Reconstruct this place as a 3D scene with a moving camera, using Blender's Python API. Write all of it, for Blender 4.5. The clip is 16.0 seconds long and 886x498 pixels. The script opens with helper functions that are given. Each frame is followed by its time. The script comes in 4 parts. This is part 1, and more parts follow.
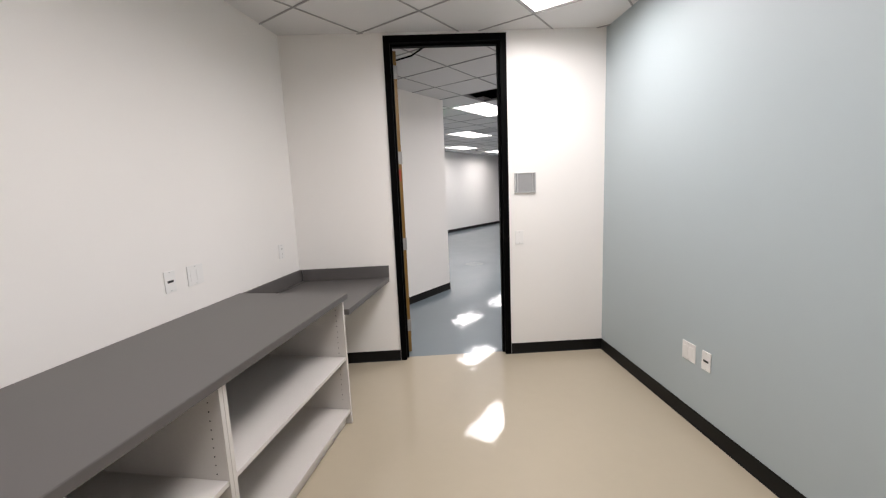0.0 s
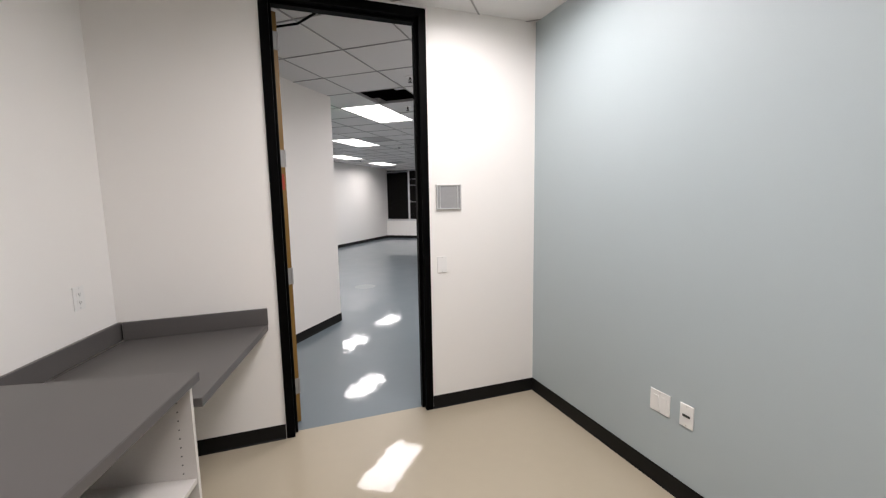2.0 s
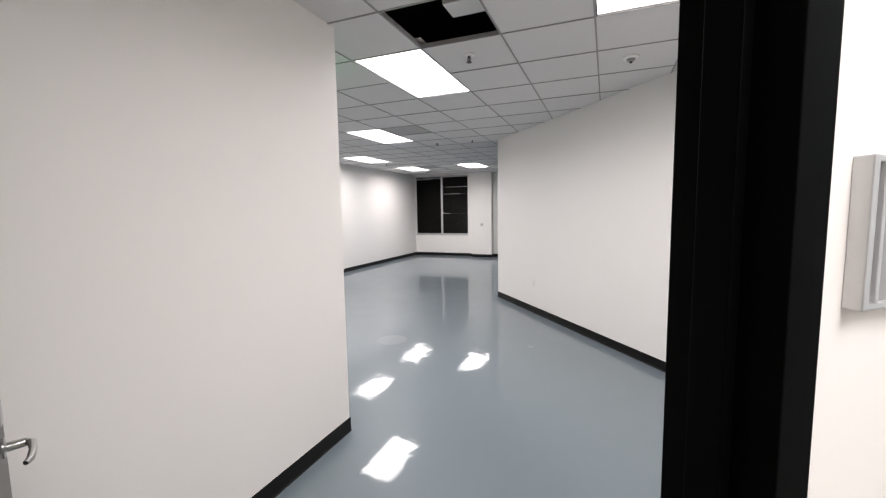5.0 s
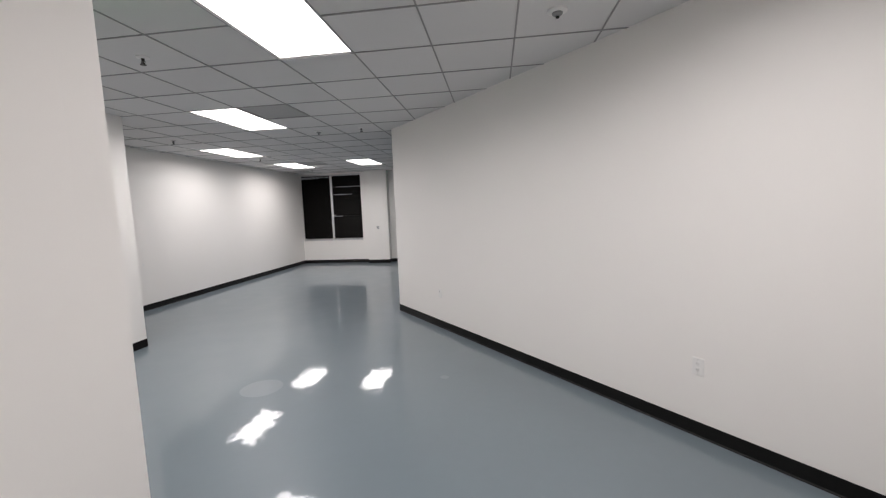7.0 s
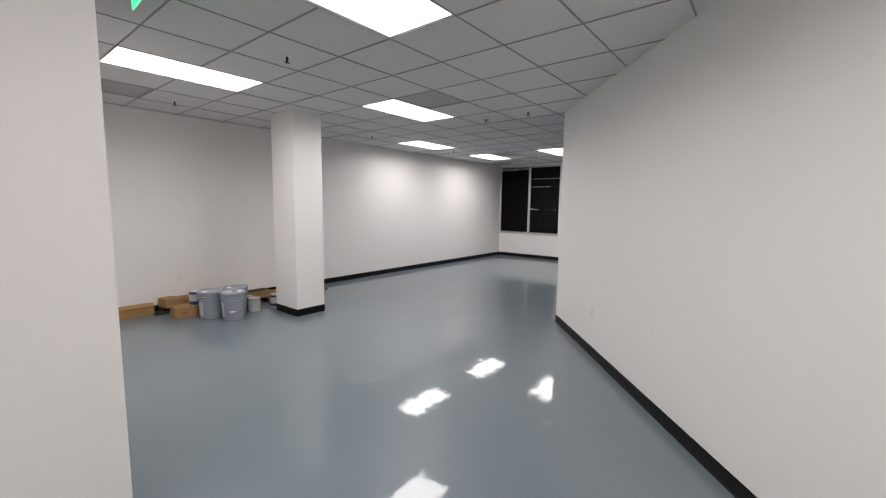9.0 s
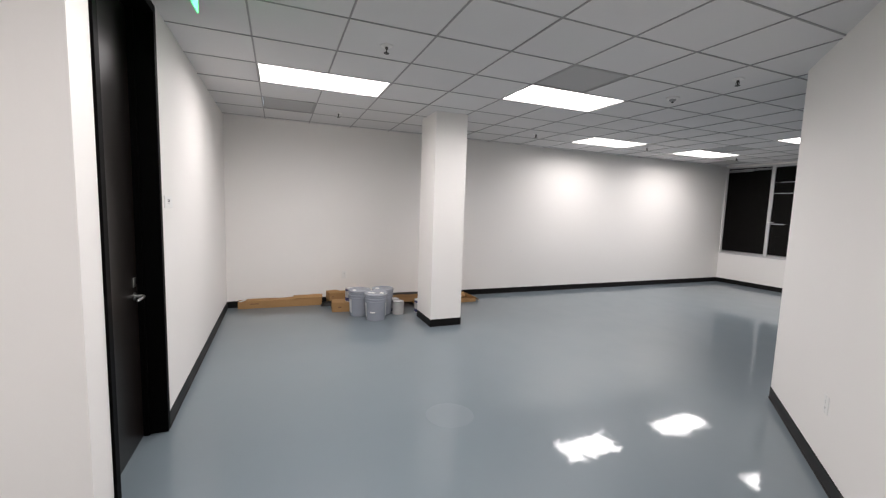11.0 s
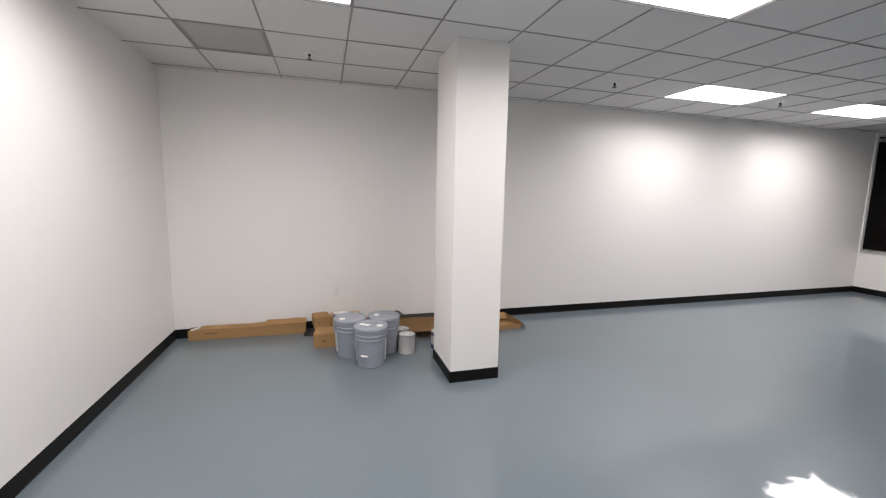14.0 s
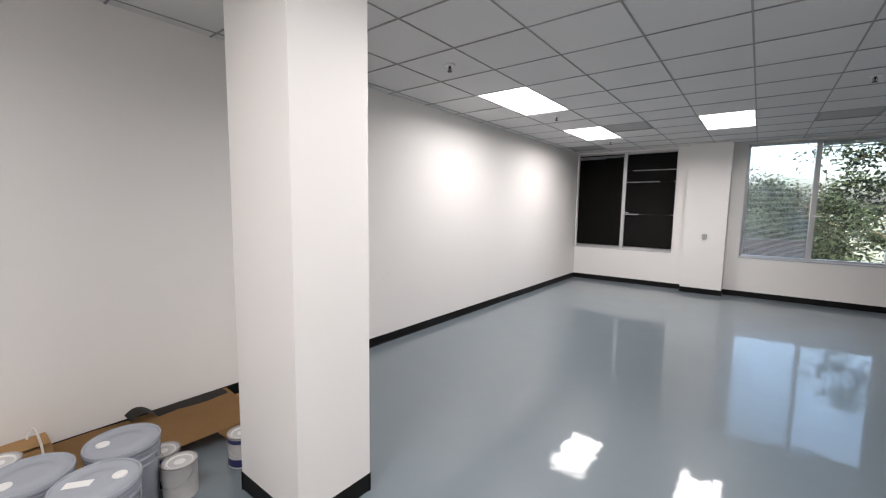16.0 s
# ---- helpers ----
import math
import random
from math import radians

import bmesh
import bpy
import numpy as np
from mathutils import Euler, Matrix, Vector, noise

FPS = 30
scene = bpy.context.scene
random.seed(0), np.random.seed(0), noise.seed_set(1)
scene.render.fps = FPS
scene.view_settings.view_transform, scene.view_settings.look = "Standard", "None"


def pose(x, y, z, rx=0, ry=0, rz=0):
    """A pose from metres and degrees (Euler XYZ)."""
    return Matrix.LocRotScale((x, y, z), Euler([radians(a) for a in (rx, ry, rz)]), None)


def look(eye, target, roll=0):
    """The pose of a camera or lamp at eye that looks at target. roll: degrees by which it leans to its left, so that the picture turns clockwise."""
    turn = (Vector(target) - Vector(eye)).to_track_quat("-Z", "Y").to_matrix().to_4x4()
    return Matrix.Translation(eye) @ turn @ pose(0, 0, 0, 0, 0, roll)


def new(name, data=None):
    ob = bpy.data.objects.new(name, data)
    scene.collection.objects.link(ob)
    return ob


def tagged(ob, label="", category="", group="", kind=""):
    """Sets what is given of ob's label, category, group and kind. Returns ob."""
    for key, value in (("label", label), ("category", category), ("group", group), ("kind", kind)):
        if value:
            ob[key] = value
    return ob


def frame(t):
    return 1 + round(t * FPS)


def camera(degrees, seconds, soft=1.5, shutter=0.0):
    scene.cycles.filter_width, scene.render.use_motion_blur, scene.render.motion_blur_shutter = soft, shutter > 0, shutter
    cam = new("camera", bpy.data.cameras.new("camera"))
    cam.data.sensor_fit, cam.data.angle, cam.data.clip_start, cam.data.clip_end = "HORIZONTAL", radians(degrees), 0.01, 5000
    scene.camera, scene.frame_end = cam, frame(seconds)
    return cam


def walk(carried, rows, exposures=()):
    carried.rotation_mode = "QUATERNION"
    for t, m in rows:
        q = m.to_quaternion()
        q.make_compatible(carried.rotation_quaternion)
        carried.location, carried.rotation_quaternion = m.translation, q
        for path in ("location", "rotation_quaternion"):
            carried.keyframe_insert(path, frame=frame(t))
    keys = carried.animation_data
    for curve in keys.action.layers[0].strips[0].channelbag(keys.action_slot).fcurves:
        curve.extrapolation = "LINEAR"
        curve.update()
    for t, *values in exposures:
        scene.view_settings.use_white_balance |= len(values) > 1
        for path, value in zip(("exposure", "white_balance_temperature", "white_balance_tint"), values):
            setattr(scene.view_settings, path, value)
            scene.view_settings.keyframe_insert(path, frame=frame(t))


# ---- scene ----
EXPOSURES = [(0, 2.92), (1, 2.80), (2, 2.85), (3, 2.86), (5.5, 3.16), (6.5, 2.86), (8, 2.71), (10, 2.79), (12.5, 3.26), (13.5, 3.28), (14, 3.03), (15, 3.07), (16, 3.09)]
cam = camera(95.3, 16.0, soft=1.25)
PATH = [
    (0, (1.9, -2.469, 1.517), (0.737, -0.867, 1.225), -2.4),
    (0.5, (1.768, -2.378, 1.519), (0.982, -0.563, 1.223), -2.4),
    (1, (1.613, -2.291, 1.525), (1.146, -0.368, 1.231), -2.1),
    (1.5, (1.443, -2.163, 1.52), (1.0, -0.233, 1.243), -1.6),
    (2, (1.288, -1.905, 1.528), (0.655, -0.024, 1.285), -1.0),
    (2.5, (1.083, -1.61, 1.528), (0.277, 0.206, 1.3), -0.9),
    (3, (0.826, -1.294, 1.538), (-0.075, 0.478, 1.323), -0.9),
    (5.5, (-0.071, 0.431, 1.585), (-0.668, 2.332, 1.408), -1.0),
    (6, (-0.197, 0.639, 1.589), (-0.523, 2.605, 1.421), -1.9),
    (6.5, (-0.202, 0.899, 1.584), (-0.391, 2.883, 1.41), -2.4),
    (7, (-0.168, 1.116, 1.563), (-0.431, 3.088, 1.365), -2.2),
    (7.5, (-0.059, 1.359, 1.55), (-0.544, 3.286, 1.329), -1.7),
    (8, (0.13, 1.574, 1.556), (-0.619, 3.414, 1.328), -0.9),
    (8.5, (0.316, 1.798, 1.563), (-0.69, 3.511, 1.333), -0.3),
    (9, (0.463, 2.056, 1.563), (-0.783, 3.605, 1.346), 0.7),
    (9.5, (0.565, 2.355, 1.571), (-0.873, 3.728, 1.356), 1.1),
    (10, (0.609, 2.659, 1.575), (-0.99, 3.842, 1.363), 1.6),
    (12.5, (-0.416, 3.878, 1.571), (-2.377, 4.197, 1.341), 1.2),
    (13, (-0.682, 4.019, 1.585), (-2.643, 4.322, 1.337), 1.0),
    (13.5, (-1.033, 4.023, 1.588), (-2.976, 4.424, 1.337), 0.9),
    (14, (-1.409, 4.057, 1.581), (-3.312, 4.614, 1.318), 1.1),
    (14.5, (-1.784, 4.071, 1.536), (-3.609, 4.855, 1.305), 1.2),
    (15, (-2.165, 4.028, 1.552), (-3.863, 5.062, 1.331), 1.3),
    (15.5, (-2.55, 4.034, 1.558), (-4.05, 5.339, 1.342), 1.1),
    (16, (-2.924, 4.077, 1.565), (-4.146, 5.646, 1.356), 0.8),
]
walk(cam, [(t, look(eye, target, roll)) for t, eye, target, roll in PATH], EXPOSURES)

# strengths of the light
LAMP = 3.45        # watts of each troffer
LENS = 0.6       # glow of its lens
SPREAD = 164      # degrees of its beam
SKY = 0.13
RIPPLE = 0.018     # slope of the floor's fine waves

# ---- plan ----
H = 2.78                      # ceiling height
G = 0.61                      # ceiling grid
GX, GY = -1.83, 4.25          # a crossing of the grid
TURN = radians(38.3)          # the small room stands at this angle to the grid
UX, UY = math.cos(TURN), math.sin(TURN)


def uv(u, v):
    """Plan coordinates of the small room laid into the world."""
    return (u * UX - v * UY, u * UY + v * UX)


LEAN = radians(11.5)
LW0 = (-1.15, 0.38)


def lw(a, n):
    """a metres back along the small room's left wall, n metres out from it."""
    return uv(LW0[0] - a * math.sin(LEAN) + n * math.cos(LEAN), LW0[1] - a * math.cos(LEAN) - n * math.sin(LEAN))


def rwp(a, n):
    """a metres back along the blue wall, n metres out from it."""
    s = math.atan(0.03)
    return uv(1.53 + a * math.sin(s) - n * math.cos(s), 0.38 - a * math.cos(s) - n * math.sin(s))


# lamps: column and row of the grid; (5, -9) is unseen, added to brighten the small room
LAMPS = [(0, 0), (-4, 0), (-3, 4), (-6, 8), (-6, 12), (-3, 12), (3, -2), (4, -6), (5, -9)]
VENTS = [(-2, 2), (-6, -2), (-5, 10), (-7, 13), (-1, 11)]
HOLE = (1, -3)

# ---- world and light ----
world = bpy.data.worlds.new("sky")
scene.world = world
world.use_nodes = True
wn = world.node_tree.nodes
sky = wn.new("ShaderNodeTexSky")
sky.sky_type = "NISHITA"
sky.sun_disc = False
sky.dust_density, sky.ozone_density = 6.0, 1.1
sky.sun_elevation, sky.sun_rotation = radians(48), radians(200)
world.node_tree.links.new(sky.outputs[0], wn["Background"].inputs[0])
wn["Background"].inputs[1].default_value = SKY
sun = new("sun", bpy.data.lights.new("sun", "SUN"))
sun.data.energy, sun.data.angle, sun.data.color = 0.5, radians(10), (1, 0.96, 0.92)
sun.matrix_world = look((0, -20, 25), (6, 18, 0))


# ---- materials ----
def mat(name, color, rough=0.5, metal=0.0, grain=0.0, scale=40.0, stain=0.0, stain_scale=1.5, bump=0.0, bump_scale=60.0,
        wave=0.0, wave_scale=2.0, rough_var=0.0, island=0.0, spec=0.5, stretch=(1, 1, 1), coat=0.0, coat_rough=0.03, ripple=0.0):
    m = bpy.data.materials.new(name)
    m.use_nodes = True
    nt = m.node_tree
    b = nt.nodes["Principled BSDF"]
    b.inputs["Roughness"].default_value, b.inputs["Metallic"].default_value = rough, metal
    b.inputs["Specular IOR Level"].default_value = spec
    b.inputs["Coat Weight"].default_value, b.inputs["Coat Roughness"].default_value = coat, coat_rough
    tc = nt.nodes.new("ShaderNodeTexCoord")
    mp = nt.nodes.new("ShaderNodeMapping")
    mp.inputs["Scale"].default_value = stretch
    nt.links.new(tc.outputs["Object"], mp.inputs[0])

    def noise_of(s, detail=4):
        n = nt.nodes.new("ShaderNodeTexNoise")
        n.inputs["Scale"].default_value, n.inputs["Detail"].default_value = s, detail
        nt.links.new(mp.outputs[0], n.inputs["Vector"])
        return n.outputs["Fac"]

    def math_of(op, a, c):
        n = nt.nodes.new("ShaderNodeMath")
        n.operation = op
        for k, val in enumerate((a, c)):
            if isinstance(val, (int, float)):
                n.inputs[k].default_value = val
            else:
                nt.links.new(val, n.inputs[k])
        return n.outputs[0]

    amount = None
    for value, src in ((grain, lambda: noise_of(scale)), (stain, lambda: noise_of(stain_scale, 5))):
        if value:
            d = math_of("MULTIPLY", math_of("SUBTRACT", src(), 0.5), value * 2)
            amount = d if amount is None else math_of("ADD", amount, d)
    if island:
        g = nt.nodes.new("ShaderNodeNewGeometry")
        d = math_of("MULTIPLY", math_of("SUBTRACT", g.outputs["Random Per Island"], 0.5), island * 2)
        amount = d if amount is None else math_of("ADD", amount, d)
    if amount is None:
        b.inputs["Base Color"].default_value = (*color, 1)
    else:
        mul = math_of("ADD", amount, 1.0)
        vm = nt.nodes.new("ShaderNodeVectorMath")
        vm.operation = "SCALE"
        vm.inputs[0].default_value = color
        nt.links.new(mul, vm.inputs["Scale"])
        nt.links.new(vm.outputs[0], b.inputs["Base Color"])
    if rough_var:
        nt.links.new(math_of("ADD", math_of("MULTIPLY", noise_of(stain_scale * 2.3), rough_var * 2), rough - rough_var), b.inputs["Roughness"])
    normal = None
    for value, s, dist in ((bump, bump_scale, 0.001), (wave, wave_scale, 0.01)):
        if value:
            bp = nt.nodes.new("ShaderNodeBump")
            bp.inputs["Strength"].default_value, bp.inputs["Distance"].default_value = value, dist
            nt.links.new(noise_of(s, 3), bp.inputs["Height"])
            if normal:
                nt.links.new(normal, bp.inputs["Normal"])
            normal = bp.outputs[0]
    if ripple:
        # gently waved level sheet: the upward normal leans by noise at three sizes
        total = None
        for s, k in ((3.0, 0.25), (14.0, 0.8), (45.0, 0.45)):
            nz = nt.nodes.new("ShaderNodeTexNoise")
            nz.inputs["Scale"].default_value, nz.inputs["Detail"].default_value = s, 2
            nt.links.new(mp.outputs[0], nz.inputs["Vector"])
            ma = nt.nodes.new("ShaderNodeVectorMath")
            ma.operation = "MULTIPLY_ADD"
            q = 2 * ripple * k
            ma.inputs[1].default_value = (q, q, 0)
            ma.inputs[2].default_value = (-q / 2, -q / 2, 0)
            nt.links.new(nz.outputs["Color"], ma.inputs[0])
            add = nt.nodes.new("ShaderNodeVectorMath")
            add.operation = "ADD"
            add.inputs[1].default_value = (0, 0, 1)
            nt.links.new(ma.outputs[0], add.inputs[0])
            if total:
                nt.links.new(total, add.inputs[1])
            total = add.outputs[0]
        nm = nt.nodes.new("ShaderNodeVectorMath")
        nm.operation = "NORMALIZE"
        nt.links.new(total, nm.inputs[0])
        normal = nm.outputs[0]
    if normal:
        nt.links.new(normal, b.inputs["Normal"])
        nt.links.new(normal, b.inputs["Coat Normal"])
    return m


def glow(name, color, strength):
    m = bpy.data.materials.new(name)
    m.use_nodes = True
    b = m.node_tree.nodes["Principled BSDF"]
    b.inputs["Base Color"].default_value = (0.8, 0.8, 0.8, 1)
    b.inputs["Emission Color"].default_value = (*color, 1)
    b.inputs["Emission Strength"].default_value = strength
    return m


M_WALL = mat("white wall paint", (0.855, 0.83, 0.80), 0.55, grain=0.012, scale=180, stain=0.02, stain_scale=0.9, bump=0.12, bump_scale=260)
M_BLUE = mat("pale blue wall paint", (0.425, 0.485, 0.505), 0.5, grain=0.012, scale=180, stain=0.025, stain_scale=1.1, bump=0.12, bump_scale=260)
M_FLOOR = mat("glossy grey vinyl floor", (0.160, 0.195, 0.219), 0.36, grain=0.02, scale=14, stain=0.05, stain_scale=1.2,
              ripple=RIPPLE, rough_var=0.04, spec=0.22, coat=0.65, coat_rough=0.045)
M_BEIGE = mat("glossy beige vinyl floor", (0.45, 0.39, 0.295), 0.36, grain=0.02, scale=14, stain=0.04, stain_scale=1.2,
              ripple=RIPPLE, rough_var=0.04, spec=0.22, coat=0.65, coat_rough=0.045)
M_BASE = mat("dark rubber baseboard", (0.006, 0.0058, 0.0056), 0.45, spec=0.2, grain=0.15, scale=60, stain=0.15, stain_scale=3, bump=0.05)
M_TILE = mat("mineral ceiling tile", (0.72, 0.71, 0.705), 0.9, grain=0.05, scale=220, stain=0.02, island=0.025, bump=0.35, bump_scale=330, spec=0.2)
M_TEE = mat("ceiling grid steel", (0.31, 0.305, 0.30), 0.5, grain=0.08, scale=30)
M_BLACK = mat("black painted steel", (0.0015, 0.0015, 0.0015), 0.5, grain=0.2, scale=40, bump=0.04, spec=0.04)
M_DOOR = mat("dark espresso wood veneer", (0.010, 0.008, 0.007), 0.3, grain=0.35, scale=9, stain=0.2, stain_scale=3, bump=0.05, spec=0.25, stretch=(6, 6, 0.4))
M_EDGE = mat("raw wood door edge", (0.21, 0.112, 0.02), 0.45, grain=0.25, scale=25, stain=0.25, stain_scale=5, bump=0.2, stretch=(4, 4, 0.3))
M_STEEL = mat("brushed steel", (0.55, 0.55, 0.54), 0.28, 1.0, grain=0.08, scale=90)
M_LAMINATE = mat("dark grey laminate", (0.098, 0.091, 0.088), 0.38, grain=0.05, scale=240, stain=0.03, stain_scale=2, bump=0.06, bump_scale=300)
M_MELAMINE = mat("white melamine board", (0.62, 0.59, 0.56), 0.42, grain=0.03, scale=120, stain=0.04, stain_scale=3, bump=0.03)
M_PLASTIC = mat("white plastic plate", (0.82, 0.81, 0.79), 0.35, grain=0.01, scale=60)
M_SLOT = mat("dark slot", (0.03, 0.03, 0.03), 0.6)
M_GREYP = mat("grey sign panel", (0.30, 0.30, 0.30), 0.4, grain=0.05, scale=50, stain=0.04)
M_ALU = mat("light aluminium", (0.62, 0.62, 0.62), 0.4, 0.6, grain=0.04, scale=60)
M_BLINDW = mat("dark blind slat", (0.004, 0.0035, 0.003), 0.4, grain=0.1, scale=20, spec=0.1)
M_BLINDL = mat("pale blind slat and painted glint", (0.55, 0.56, 0.58), 0.35)
M_BUCKET = mat("grey plastic bucket", (0.295, 0.315, 0.36), 0.24, grain=0.04, scale=40, stain=0.06, stain_scale=6, bump=0.04)
M_LID = mat("grey plastic lid", (0.335, 0.355, 0.395), 0.26, grain=0.04, scale=40, stain=0.06, stain_scale=6, bump=0.04)
M_CARD = mat("brown corrugated cardboard", (0.38, 0.226, 0.102), 0.85, grain=0.08, scale=90, stain=0.12, stain_scale=5, bump=0.2, bump_scale=120, spec=0.2)
M_PAPER = mat("white label paper", (0.75, 0.75, 0.73), 0.7, grain=0.05, scale=50, stain=0.05)
M_LABEL = mat("pale grey label", (0.52, 0.53, 0.55), 0.5, grain=0.12, scale=45, stain=0.1, stain_scale=8)
M_HEAD = mat("dark bronze head", (0.06, 0.055, 0.05), 0.4, 0.5)
M_HINGE = mat("dull steel hinge", (0.36, 0.35, 0.34), 0.5, 0.5, grain=0.1, scale=60)
M_PRINT = mat("faded brown print", (0.22, 0.125, 0.06), 0.85, grain=0.3, scale=60)
M_PAINTCAN = mat("pale grey can paper", (0.52, 0.51, 0.50), 0.45, grain=0.1, scale=30, stain=0.12, stain_scale=9)
M_BLUECAN = mat("blue label", (0.028, 0.03, 0.11), 0.4, grain=0.1, scale=30)
M_RUBBER = mat("dark grey rubber strip", (0.05, 0.047, 0.044), 0.6, grain=0.15, scale=40)
M_BAG = mat("black plastic sheet", (0.008, 0.008, 0.008), 0.6, grain=0.2, scale=30, wave=0.5, wave_scale=14)
M_VENT = mat("grey vent perforation", (0.42, 0.42, 0.42), 0.6, grain=0.15, scale=300, bump=0.4, bump_scale=300)
M_DARK = mat("plenum shade colour", (0.02, 0.019, 0.018), 0.9, grain=0.2, scale=6)
M_ORANGE = mat("orange red sticker", (0.35, 0.04, 0.015), 0.5, grain=0.2, scale=60)
M_LAMP = glow("lit prismatic diffuser", (1.0, 0.945, 0.945), LENS)
M_GREEN = glow("green lit exit panel", (0.03, 1.0, 0.22), 0.35)
M_LEAF = mat("tree leaves", (0.017, 0.025, 0.012), 0.8, spec=0.15, island=0.6, stain=0.2, stain_scale=1)
M_BARK = mat("tree bark", (0.11, 0.085, 0.06), 0.9, grain=0.3, scale=20, bump=0.6, bump_scale=25)
M_GROUND = mat("grey green ground", (0.12, 0.13, 0.09), 0.9, grain=0.2, scale=3, stain=0.3, stain_scale=0.1)
M_SLAB = mat("roof slab concrete", (0.3, 0.29, 0.28), 0.9, grain=0.15, scale=8)
M_OUTDARK = mat("dark outside panel", (0.012, 0.0105, 0.0095), 0.7, spec=0.2, grain=0.2, scale=3, stain=0.2)
M_GLASS = bpy.data.materials.new("window glass")
M_GLASS.use_nodes = True
gb = M_GLASS.node_tree.nodes["Principled BSDF"]
gb.inputs["Base Color"].default_value = (0.93, 0.96, 0.95, 1)
gb.inputs["Roughness"].default_value, gb.inputs["Transmission Weight"].default_value, gb.inputs["IOR"].default_value = 0.0, 1.0, 1.45


# ---- builders ----
def finish(name, bm, material, parent=None, smooth=False):
    me = bpy.data.meshes.new(name)
    bmesh.ops.recalc_face_normals(bm, faces=bm.faces)
    bm.to_mesh(me)
    bm.free()
    if smooth:
        me.shade_smooth()
        me.set_sharp_from_angle(angle=radians(35))
    me.materials.append(material)
    ob = new(name, me)
    if parent:
        ob.parent = parent
    return ob


def part(name, bm, material, parent, label="", smooth=False):
    ob = finish(name, bm, material, parent, smooth)
    return tagged(ob, label) if label else ob


def thing(name, label, category, m=Matrix(), group="", kind=""):
    ob = new(name)
    ob.empty_display_size = 0.1
    ob.matrix_world = m
    return tagged(ob, label, category, group, kind)


def box(bm, lo, hi, bevel=0.0, m=None):
    v = [bm.verts.new((x, y, z)) for z in (lo[2], hi[2]) for x, y in ((lo[0], lo[1]), (hi[0], lo[1]), (hi[0], hi[1]), (lo[0], hi[1]))]
    fs = [bm.faces.new([v[i] for i in f]) for f in ((3, 2, 1, 0), (4, 5, 6, 7), (0, 1, 5, 4), (1, 2, 6, 5), (2, 3, 7, 6), (3, 0, 4, 7))]
    if bevel:
        es = list({e for f in fs for e in f.edges})
        out = bmesh.ops.bevel(bm, geom=es, offset=bevel, segments=2, affect="EDGES", profile=0.6)
        v = list({w for f in out["faces"] for w in f.verts} | {w for w in v if w.is_valid})
    if m is not None:
        bmesh.ops.transform(bm, matrix=m, verts=v)
    return bm


def boxes(*args, bevel=0.0, m=None):
    bm = bmesh.new()
    for lo, hi in args:
        box(bm, lo, hi, bevel, m)
    return bm


def prism(pts, z0, z1, bevel=0.0):
    bm = bmesh.new()
    a = [bm.verts.new((x, y, z0)) for x, y in pts]
    b = [bm.verts.new((x, y, z1)) for x, y in pts]
    n = len(pts)
    bm.faces.new(a[::-1]), bm.faces.new(b)
    for i in range(n):
        bm.faces.new((a[i], a[(i + 1) % n], b[(i + 1) % n], b[i]))
    if bevel:
        bmesh.ops.bevel(bm, geom=list(bm.edges), offset=bevel, segments=2, affect="EDGES", profile=0.6)
    return bm


def lathe(profile, n=32, m=None, bm=None):
    """A turned body from (radius, height) pairs."""
    bm = bm or bmesh.new()
    rings = []
    for r, z in profile:
        if r < 1e-5:
            rings.append([bm.verts.new((0, 0, z))])
        else:
            rings.append([bm.verts.new((r * math.cos(a), r * math.sin(a), z)) for a in (2 * math.pi * k / n for k in range(n))])
    made = [w for r in rings for w in r]
    for p, q in zip(rings, rings[1:]):
        for k in range(n):
            k2 = (k + 1) % n
            if len(p) == 1 and len(q) > 1:
                bm.faces.new((p[0], q[k], q[k2]))
            elif len(q) == 1 and len(p) > 1:
                bm.faces.new((p[k], p[k2], q[0]))
            elif len(p) > 1:
                bm.faces.new((p[k], p[k2], q[k2], q[k]))
    if m is not None:
        bmesh.ops.transform(bm, matrix=m, verts=made)
    return bm


def tube(points, r, n=8, bm=None):
    """A round rod bent along points."""
    bm = bm or bmesh.new()
    pts = [Vector(p) for p in points]
    rings = []
    for i, p in enumerate(pts):
        d = (pts[min(i + 1, len(pts) - 1)] - pts[max(i - 1, 0)]).normalized()
        s = d.orthogonal().normalized() if i == 0 else (side - d * side.dot(d)).normalized()
        side = s
        t = d.cross(s)
        rr = r[i] if isinstance(r, (list, tuple)) else r
        rings.append([bm.verts.new(p + (s * math.cos(a) + t * math.sin(a)) * rr) for a in (2 * math.pi * k / n for k in range(n))])
    for p, q in zip(rings, rings[1:]):
        for k in range(n):
            bm.faces.new((p[k], p[(k + 1) % n], q[(k + 1) % n], q[k]))
    bm.faces.new(rings[0][::-1]), bm.faces.new(rings[-1])
    return bm


def along(p0, p1, z=0.0):
    """A frame at p0 with x towards p1, y to its left, z up."""
    a = math.atan2(p1[1] - p0[1], p1[0] - p0[0])
    return Matrix.Translation((p0[0], p0[1], z)) @ Matrix.Rotation(a, 4, "Z"), math.hypot(p1[0] - p0[0], p1[1] - p0[1])


